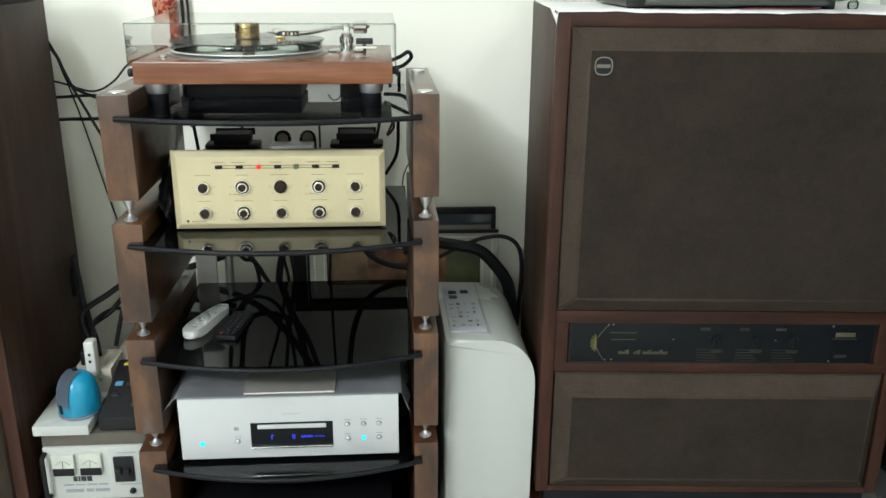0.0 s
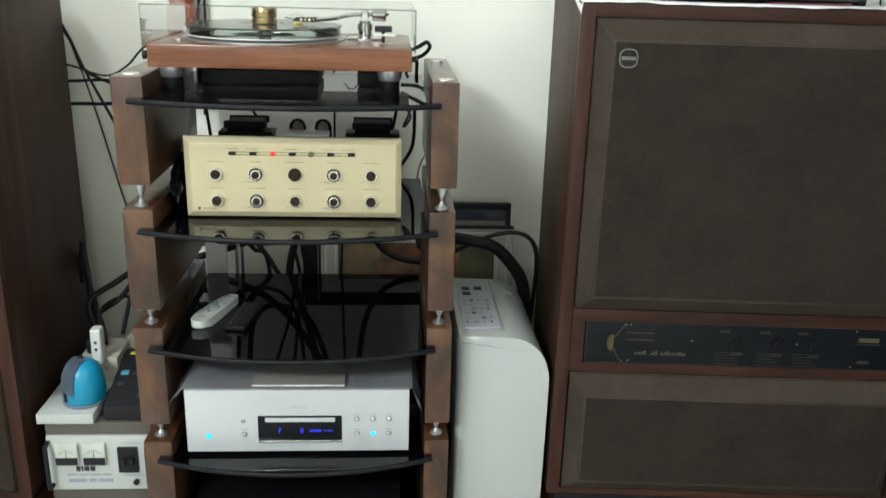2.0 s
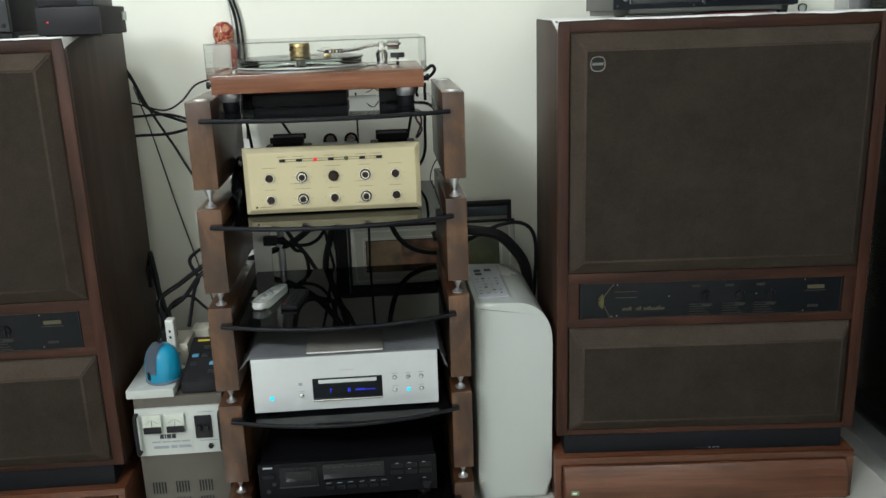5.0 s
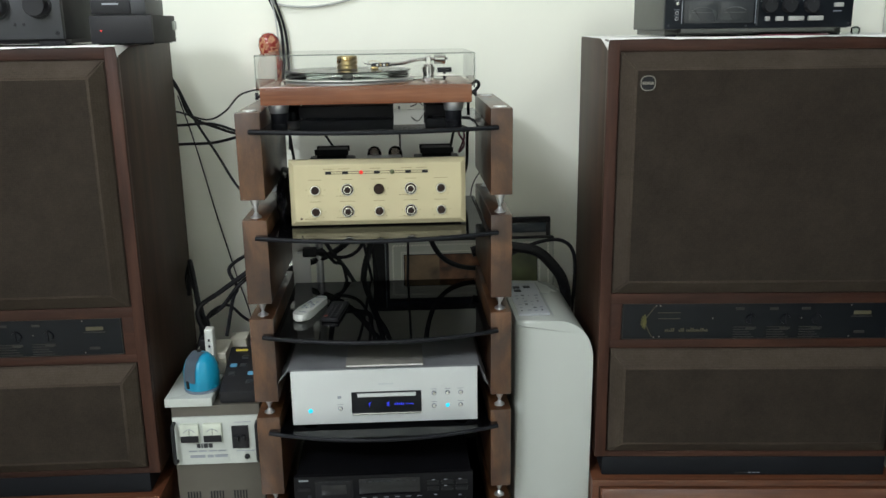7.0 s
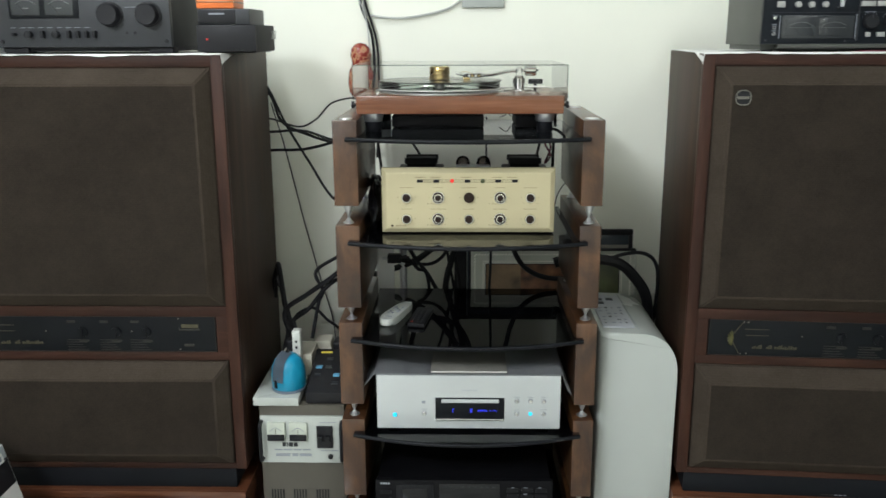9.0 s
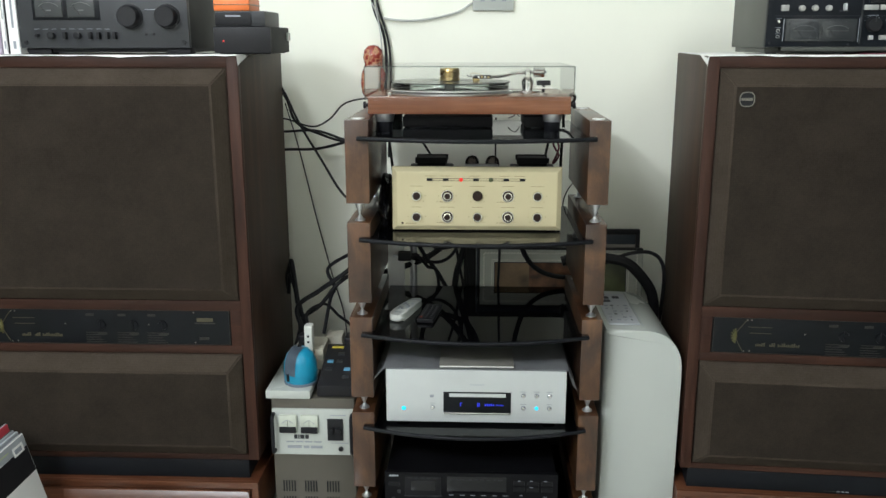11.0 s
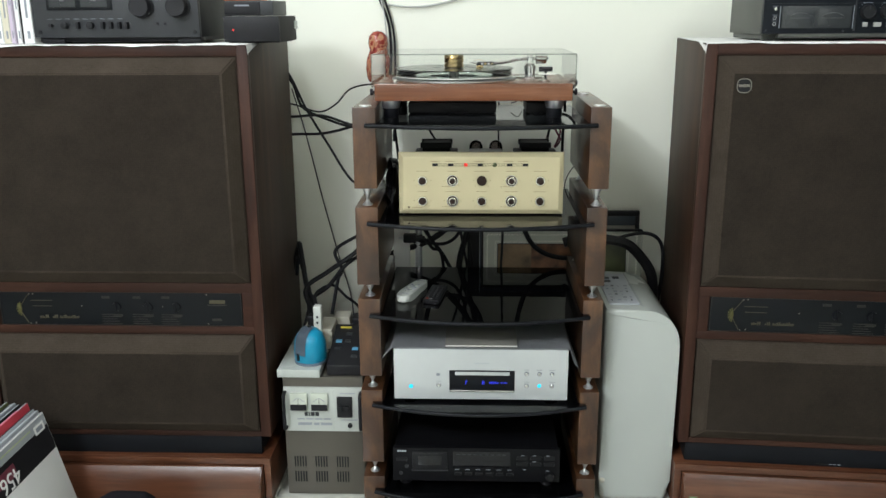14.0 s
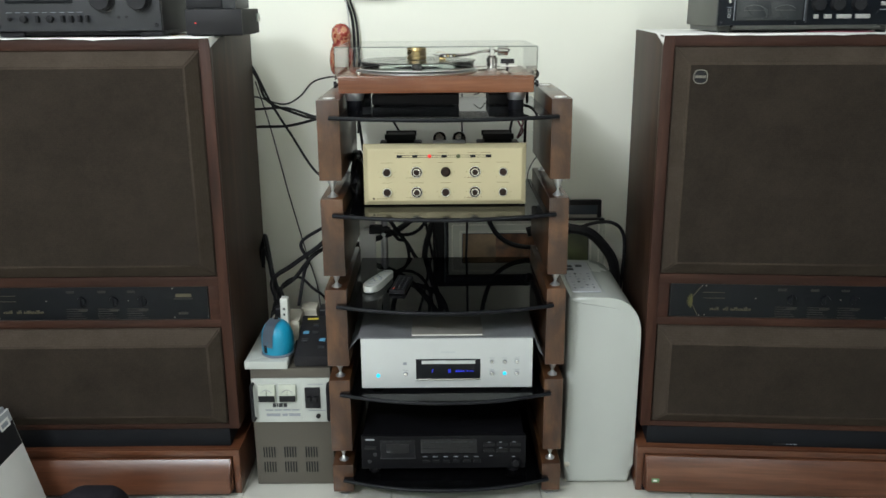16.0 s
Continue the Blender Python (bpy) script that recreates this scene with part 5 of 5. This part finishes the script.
single("nesting_doll", lathe([(r * 1.1, h * 0.94) for r, h in ((0.026, 0), (0.031, 0.012), (0.0335, 0.04), (0.031, 0.068), (0.0235, 0.09), (0.0225, 0.096), (0.0262, 0.115), (0.0235, 0.136), (0.013, 0.149), (0.0001, 0.152))], 32), m, "glossy red and gold painted wooden nesting doll hung on the wall", "doll", at=(-0.297, BACK - 0.037, 1.072))

# ---- wall socket, cables and pictures ----
so = tagged(new("wall_socket"), "white double wall socket", "socket")
so.matrix_basis = pose(0.041, BACK, 1.345)
part("plate", box(-0.058, 0.058, -0.012, 0, -0.037, 0.037, 0.004), M_white, so)
for x in (-0.03, 0.0, 0.03):
    part("slot", box(x - 0.006, x + 0.006, -0.0125, -0.0115, -0.012, -0.004), M_greyprint, so)
cable([(-0.285, 0.57, 1.38), (-0.285, 0.57, 1.30), (-0.262, 0.567, 1.287), (-0.2, 0.568, 1.281), (-0.138, 0.57, 1.286), (-0.06, 0.572, 1.304), (-0.017, 0.572, 1.33)], 0.004, "grey cable running along the wall", M_greycable)
cable([(-0.305, 0.56, 1.42), (-0.296, 0.56, 1.32), (-0.268, 0.56, 1.24), (-0.26, 0.55, 1.15), (-0.26, 0.5, 1.05), (-0.24, 0.5, 0.85)], 0.005)
cable([(-0.292, 0.565, 1.42), (-0.285, 0.565, 1.33), (-0.255, 0.565, 1.22), (-0.25, 0.56, 1.1), (-0.255, 0.52, 0.9)], 0.004)
cable([(-0.30, 0.555, 1.33), (-0.287, 0.555, 1.30), (-0.276, 0.555, 1.24), (-0.27, 0.55, 1.12)], 0.0025, "thin white wire along the wall", M_greycable)
# between the left loudspeaker and the rack
cable([(-0.6, 0.53, 1.16), (-0.546, 0.5, 1.086), (-0.5, 0.47, 1.0), (-0.43, 0.4, 0.91), (-0.352, 0.3, 0.826), (-0.31, 0.42, 0.78)], 0.0042)
cable([(-0.6, 0.53, 1.13), (-0.547, 0.52, 1.07), (-0.52, 0.52, 1.0), (-0.45, 0.52, 0.965), (-0.366, 0.47, 0.95), (-0.28, 0.46, 0.96)], 0.005)
cable([(-0.62, 0.53, 1.01), (-0.547, 0.5, 1.011), (-0.47, 0.5, 0.989), (-0.42, 0.5, 1.01), (-0.377, 0.5, 1.053), (-0.307, 0.42, 1.073), (-0.262, 0.2, 1.075)], 0.003)
cable([(-0.62, 0.54, 0.97), (-0.548, 0.52, 0.973), (-0.46, 0.52, 0.975), (-0.366, 0.5, 0.95), (-0.28, 0.48, 0.955)], 0.0045)
cable([(-0.62, 0.54, 0.91), (-0.552, 0.52, 0.921), (-0.46, 0.51, 0.925), (-0.366, 0.48, 0.95), (-0.28, 0.46, 0.98)], 0.005)
cable([(-0.56, 0.57, 1.05), (-0.528, 0.57, 0.931), (-0.495, 0.57, 0.78), (-0.481, 0.57, 0.714), (-0.438, 0.57, 0.533), (-0.4, 0.56, 0.384), (-0.39, 0.5, 0.2)], 0.0022, "thin black wire hanging down the wall")
cable([(-0.56, 0.45, 0.52), (-0.535, 0.43, 0.6), (-0.524, 0.4, 0.615), (-0.515, 0.39, 0.56), (-0.5, 0.36, 0.5), (-0.47, 0.32, 0.45), (-0.45, 0.27, 0.43)], 0.009)
cable([(-0.54, 0.42, 0.52), (-0.53, 0.4, 0.58), (-0.51, 0.38, 0.53), (-0.49, 0.35, 0.47), (-0.5, 0.3, 0.4)], 0.007)
cable([(-0.47, 0.3, 0.43), (-0.5, 0.34, 0.5), (-0.44, 0.36, 0.545), (-0.369, 0.36, 0.595), (-0.3, 0.42, 0.64), (-0.2, 0.45, 0.66)], 0.0085)
cable([(-0.47, 0.28, 0.42), (-0.49, 0.33, 0.465), (-0.44, 0.37, 0.5), (-0.38, 0.37, 0.57), (-0.3, 0.43, 0.6), (-0.17, 0.45, 0.63)], 0.007)
cable([(-0.45, 0.25, 0.47), (-0.47, 0.33, 0.49), (-0.43, 0.38, 0.5), (-0.39, 0.38, 0.465), (-0.36, 0.4, 0.43), (-0.33, 0.42, 0.36)], 0.005)
cable([(-0.42, 0.3, 0.44), (-0.41, 0.36, 0.52), (-0.4, 0.38, 0.55), (-0.42, 0.4, 0.6), (-0.35, 0.44, 0.64)], 0.006)
# behind the rack
cable([(-0.32, 0.45, 0.56), (-0.23, 0.46, 0.585), (-0.15, 0.46, 0.615), (-0.09, 0.46, 0.66), (-0.04, 0.45, 0.72), (0.02, 0.45, 0.82)], 0.011)
cable([(-0.2, 0.46, 0.84), (-0.185, 0.46, 0.7), (-0.15, 0.45, 0.63), (-0.1, 0.44, 0.56), (-0.06, 0.43, 0.45), (-0.05, 0.43, 0.1)], 0.007)
cable([(0.0, 0.45, 0.82), (-0.02, 0.45, 0.7), (-0.045, 0.45, 0.62), (-0.065, 0.45, 0.5), (-0.07, 0.44, 0.1)], 0.011)
cable([(-0.06, 0.46, 0.82), (-0.045, 0.46, 0.7), (-0.03, 0.45, 0.6), (-0.02, 0.45, 0.48), (-0.02, 0.44, 0.1)], 0.006)
cable([(-0.1, 0.46, 0.8), (-0.07, 0.46, 0.7), (-0.05, 0.45, 0.6), (-0.035, 0.45, 0.48), (-0.035, 0.44, 0.1)], 0.005)
cable([(-0.17, 0.455, 0.82), (-0.155, 0.455, 0.7), (-0.12, 0.45, 0.655), (-0.06, 0.45, 0.66), (-0.01, 0.45, 0.7), (0.03, 0.45, 0.82)], 0.009)
cable([(0.1, 0.43, 0.84), (0.11, 0.43, 0.73), (0.13, 0.43, 0.65), (0.165, 0.43, 0.6), (0.22, 0.43, 0.575), (0.3, 0.43, 0.57)], 0.009)
cable([(-0.32, 0.44, 0.68), (-0.235, 0.45, 0.655), (-0.19, 0.45, 0.62), (-0.1, 0.45, 0.61), (-0.05, 0.45, 0.67), (-0.03, 0.45, 0.82)], 0.006)
cable([(0.07, 0.44, 0.84), (0.066, 0.44, 0.7), (0.064, 0.44, 0.6), (0.06, 0.44, 0.47), (0.06, 0.43, 0.1)], 0.0045)
cable([(-0.17, 0.45, 1.02), (-0.165, 0.46, 0.97), (-0.14, 0.46, 0.93), (-0.1, 0.46, 0.86), (-0.1, 0.45, 0.8)], 0.004)
cable([(0.05, 0.45, 1.02), (0.05, 0.45, 0.93), (0.05, 0.44, 0.85)], 0.003)
cable([(0.235, 0.44, 1.04), (0.232, 0.45, 0.93), (0.228, 0.45, 0.85), (0.2, 0.44, 0.8)], 0.005)
cable([(0.215, 0.44, 1.03), (0.195, 0.45, 0.95), (0.18, 0.44, 0.88)], 0.0045)
cable([(0.21, 0.43, 0.98), (0.207, 0.42, 0.95), (0.222, 0.42, 0.92), (0.206, 0.41, 0.9), (0.222, 0.42, 0.94), (0.212, 0.43, 0.97)], 0.0035, "bundle of dark red wire", M_winered)
cable([(0.29, 0.46, 0.86), (0.26, 0.45, 0.83), (0.245, 0.45, 0.8), (0.24, 0.45, 0.77)], 0.002)
cable([(0.2, 0.42, 1.06), (0.235, 0.41, 1.075), (0.255, 0.42, 1.085), (0.262, 0.44, 1.07), (0.24, 0.45, 1.05), (0.2, 0.44, 1.045)], 0.0055)
cable([(-0.235, 0.41, 0.8), (-0.228, 0.36, 0.84), (-0.232, 0.3, 0.88), (-0.222, 0.27, 0.86), (-0.226, 0.3, 0.8)], 0.008)
cable([(-0.225, 0.42, 0.84), (-0.222, 0.34, 0.87), (-0.218, 0.3, 0.84), (-0.22, 0.35, 0.795)], 0.006)
cable([(-0.24, 0.3, 0.86), (-0.238, 0.26, 0.885), (-0.235, 0.22, 0.87), (-0.238, 0.23, 0.82), (-0.236, 0.27, 0.79), (-0.235, 0.3, 0.79)], 0.012, "black cable coiled beside the amplifier")
cable([(-0.23, 0.33, 0.84), (-0.226, 0.28, 0.865), (-0.224, 0.25, 0.84), (-0.226, 0.28, 0.8), (-0.23, 0.36, 0.789)], 0.008, "black cable coiled beside the amplifier")
b = bmesh.new()
bmesh.ops.create_icosphere(b, subdivisions=4, radius=1.0)
for v in b.verts:
    q = v.co.copy()
    k = 1 + 0.2 * noise.noise(q * 1.6) + 0.16 * abs(noise.noise(q * 4.0)) + 0.06 * noise.noise(q * 9.0)
    taper = 1 - 0.28 * max(0.0, q.z)
    v.co = Vector((q.x * k * 0.019 * taper, q.y * k * 0.085 * taper, max(q.z * k * 0.058, -0.052)))
bag = single("plastic_bag", b, M_bag, "crumpled black plastic bag stuffed beside the amplifier", "bag", at=(-0.2255, 0.17, 0.8352))
# to the right of the rack
cable([(0.24, 0.42, 0.62), (0.3, 0.42, 0.637), (0.369, 0.4, 0.635), (0.42, 0.4, 0.622), (0.46, 0.4, 0.585), (0.492, 0.4, 0.535), (0.505, 0.41, 0.46), (0.507, 0.43, 0.36)], 0.0185, "thick black hose curving behind the dehumidifier", None, "hose")
cable([(0.28, 0.42, 0.575), (0.372, 0.42, 0.622), (0.43, 0.42, 0.645), (0.485, 0.42, 0.648), (0.52, 0.42, 0.62), (0.531, 0.43, 0.55), (0.528, 0.46, 0.4)], 0.0065)
cable([(0.08, 0.33, 1.03), (0.09, 0.3, 1.036), (0.1, 0.33, 1.04), (0.11, 0.36, 1.03)], 0.0016, "thin black lead curling on the glass", M_cable)


# added block: carries the pictures and darkens the view through the glass shelves
single("low_ledge", box(-0.33, 0.5, 0.475, BACK - 0.004, 0.0, 0.405, 0.003), M_dark2, "added dark block behind the rack, standing in for the dark there", "ledge")
p = thing("framed_picture", (0.2435, 0.483, 0.4065), "thin black framed picture with a silver rope border", "picture", "framed pictures")
p.rotation_euler = (radians(-5), 0, 0)
w, z0, z1 = 0.2335, 0.053, 0.2295
part("frame_top", box(-w - 0.006, w + 0.004, -0.012, 0.008, z1, z1 + 0.006, 0.002), M_black, p)
part("frame_bottom", box(-w - 0.006, w + 0.004, -0.012, 0.008, 0, z0, 0.003), M_black, p)
part("frame_side", box(-w - 0.006, -w, -0.0118, 0.008, z0 - 0.001, z1 + 0.001, 0.002), M_black, p)
part("frame_side", box(w, w + 0.004, -0.0118, 0.008, z0 - 0.001, z1 + 0.001, 0.0015), M_frame, p)
mt = part("mount", box(-w, w, -0.004, 0.006, z0, z1), M_frame, p, "grey mount")


def rope(points, name):
    """A twisted silver border: short slanted beads laid end to end."""
    b = bmesh.new()
    (xa, za), (xb, zb) = points
    n = int(math.hypot(xb - xa, zb - za) / 0.0085)
    for k in range(n):
        u = (k + 0.5) / n
        bead = lathe([(0.0001, -0.0046), (0.0019, -0.003), (0.0023, 0.0), (0.0019, 0.003), (0.0001, 0.0046)], 6)
        bead.transform(pose(xa + (xb - xa) * u, -0.0045, za + (zb - za) * u, 0, 28 if za != zb else 62, 0))
        join(b, bead)
    part(name, b, M_bead, mt, "twisted silver rope border")


bx, b0, b1 = w - 0.0115, z0 + 0.0115, z1 - 0.0115
for pts in (((-bx, b1), (bx, b1)), ((-bx, b0), (bx, b0)), ((-bx, b0), (-bx, b1)), ((bx, b0), (bx, b1))):
    rope(pts, "rope_border")
for ins, mat, lift in ((0.034, M_bead, 0.0042), (0.0365, M_frame, 0.0046), (0.040, M_bead, 0.005), (0.0415, M_dark2, 0.0054)):
    part("inner_line", box(-w + ins, w - ins, -lift, -0.003, z0 + ins - 0.004, z1 - ins + 0.004), mat, mt)
e = 0.044
part("image", box(-w + e, -0.09, -0.006, -0.003, z0 + e - 0.004, z1 - e + 0.004), M_tan, p, "faded tan part of the image")
part("image", box(-0.0902, 0.105, -0.006, -0.003, z0 + e - 0.004, z1 - e + 0.004), M_rust, p, "rusty brown part of the image")
part("image", box(0.1048, w - e, -0.006, -0.003, z0 + e - 0.004, z1 - e + 0.004), M_moss, p, "mossy green part of the image")
p = thing("framed_picture", (0.2205, 0.537, 0.4065), "larger dark framed picture behind glass", "picture", "framed pictures")
p.rotation_euler = (radians(-3), 0, 0)
part("frame_top", box(-0.2585, 0.2585, -0.012, 0.006, 0.265, 0.281, 0.003), M_black, p)
part("frame_side", box(-0.2585, -0.222, -0.012, 0.006, 0, 0.266, 0.003), M_black, p)
part("frame_side", box(0.246, 0.2585, -0.012, 0.006, 0, 0.266, 0.003), M_black, p)
part("frame_bottom", box(-0.223, 0.247, -0.012, 0.006, 0, 0.02, 0.003), M_black, p)
# the glass is coloured blue-grey for what it reflects
part("image", box(-0.223, 0.247, -0.006, 0.005, 0.019, 0.266), M_blueglass, p, "dark picture glass with its blue-grey reflection painted in")
# pale strip painted as the highlight along the frame's inner edge
part("inner_line", box(-0.2222, -0.2205, -0.013, -0.005, 0.02, 0.265), M_panelgrey, p)
# yellowish reflection in the glass, painted as a strip
part("image_band", box(-0.219, 0.246, -0.0068, -0.0055, 0.222, 0.236), M_booklet, p)
single("grey_pole", lathe([(0.0105, 0), (0.0105, 0.74)], 16), M_alu, "grey metal pole standing behind the rack", "pole", at=(-0.182, 0.462, 0.0))
pl = thing("mains_plug", (-0.2, 0.41, 0.635), "black moulded mains plug hanging behind the rack", "plug")
part("body", box(-0.022, 0.016, -0.012, 0.012, -0.013, 0.013, 0.005), M_black, pl)
part("collar", lathe([(0.008, 0.0), (0.006, 0.02), (0.005, 0.024)], 14, at=(0.015, 0, 0), axis="X"), M_black, pl)
for y in (-0.006, 0.006):
    part("pin", box(-0.036, -0.021, y - 0.002, y + 0.002, -0.002, 0.002), M_alu, pl)
cable([(-0.19, 0.41, 0.635), (-0.165, 0.415, 0.632), (-0.14, 0.43, 0.6), (-0.11, 0.44, 0.56), (-0.1, 0.44, 0.3)], 0.006)
single("white_panel", box(-0.254, -0.206, 0.43, 0.445, 0.0, 0.745, 0.003), M_paper, "narrow white panel leaning behind the rack", "panel")

# ---- records on the floor, leaning ----
lean = math.radians(14)
pal = (M_paper, M_sleeve, M_panelgrey, M_red, M_dark2, M_greyprint, M_sleeve, M_moss, M_dark2, M_booklet, M_greyprint, M_dark2, M_pink, M_booklet)
for i in range(14):
    r = thing("record_sleeve", (-1.016 - 0.0125 * i, -0.385 + 0.004 * ((i * 5) % 4), 0.0015), "record sleeve leaning in a row on the floor" if i else "white record sleeve with a black band, leaning", "record sleeve", "records on the floor")
    r.rotation_euler = (0, -lean, 0)
    th = 0.009 if i else 0.006
    tall = 0.315 + 0.002 * (i % 3) + (0.018 if i > 2 else 0)
    part("cover", box(-th, 0, 0, 0.315, 0, tall, 0.0008), pal[i], r)
    part("sleeve_edge", box(-th * 0.75, -th * 0.25, 0.002, 0.3155, 0.002, tall + 0.0008), (M_sleeve, M_panelgrey, M_dark, M_sleeve)[i % 4], r)
    if i == 3:
        part("pink_label", box(-th * 0.8, -th * 0.2, 0.19, 0.27, tall, tall + 0.0016), M_pink, r, "pink paper label")
    if i == 0:
        part("band", box(-0.001, 0.0006, 0.002, 0.313, 0.218, 0.284), M_black, r, "black printed band")
        part("red_print", box(-0.001, 0.0008, 0.01, 0.14, 0.24, 0.27), M_winered, r, "dark red printed patch")
        part("grey_band", box(-0.001, 0.0005, 0.002, 0.313, 0.2845, 0.3125), M_sleeve, r, "silver grey printed band")
        part("lime_print", box(-0.001, 0.0008, 0.02, 0.24, 0.298, 0.3015), M_lime, r)
        part("photo_print", box(-0.001, 0.0008, 0.03, 0.2, 0.03, 0.1), M_tan, r, "faded colour photograph printed on the sleeve")
        part("price_sticker", box(-0.001, 0.0009, 0.255, 0.3, 0.278, 0.3), M_paper, r)
        part("sticker_print", box(-0.001, 0.0012, 0.262, 0.292, 0.283, 0.294), M_greyprint, r)
        curve = bpy.data.curves.new("digits", "FONT")
        curve.body, curve.size, curve.extrude = "456", 0.055, 0.0004
        tmp = bpy.data.objects.new("digits", curve)
        me = bpy.data.meshes.new_from_object(tmp)
        dg = new("digits", me)
        me.materials.append(M_paper)
        dg.parent = r
        dg.matrix_basis = pose(0.0012, 0.15, 0.258, 90, 0, 90) @ pose(0, 0, 0, 0, 0, 180)
        bpy.data.objects.remove(tmp)
b = bmesh.new()
bmesh.ops.create_icosphere(b, subdivisions=4, radius=1.0)
for v in b.verts:
    q = v.co.copy()
    k = 1 + 0.1 * noise.noise(q * 1.8) + 0.06 * abs(noise.noise(q * 4.5))
    v.co = Vector((math.copysign(abs(q.x) ** 0.75, q.x) * k * 0.088, math.copysign(abs(q.y) ** 0.75, q.y) * k * 0.07, max(q.z * k * 0.07 + 0.066, 0.001)))
single("cloth_bag", b, M_darkcloth, "slumped dark cloth bag standing on the tiled floor", "bag", at=(-0.875, -0.165, 0))

# ---- floor tiles ----
floor = single("floor", box(LEFT - 0.1, RIGHT + 0.1, FRONT - 0.1, BACK + 0.1, -0.1, -0.003), M_grout, "glossy pale tiled floor", "floor", "structure", smooth=False)
tile_bm = box(-0.1985, 0.1985, -0.1985, 0.1985, -0.006, 0, 0.001, 1)
tile_me = bpy.data.meshes.new("tile")
tile_bm.to_mesh(tile_me)
tile_bm.free()
tile_me.materials.append(M_tile)
for i in range(8):
    for j in range(12):
        x, y = LEFT + 0.2 + 0.4 * i, 0.38 - 0.4 * j
        if x < RIGHT + 0.1:
            o = new("tile", tile_me)
            o.parent = floor
            o.location = (x, y, 0)
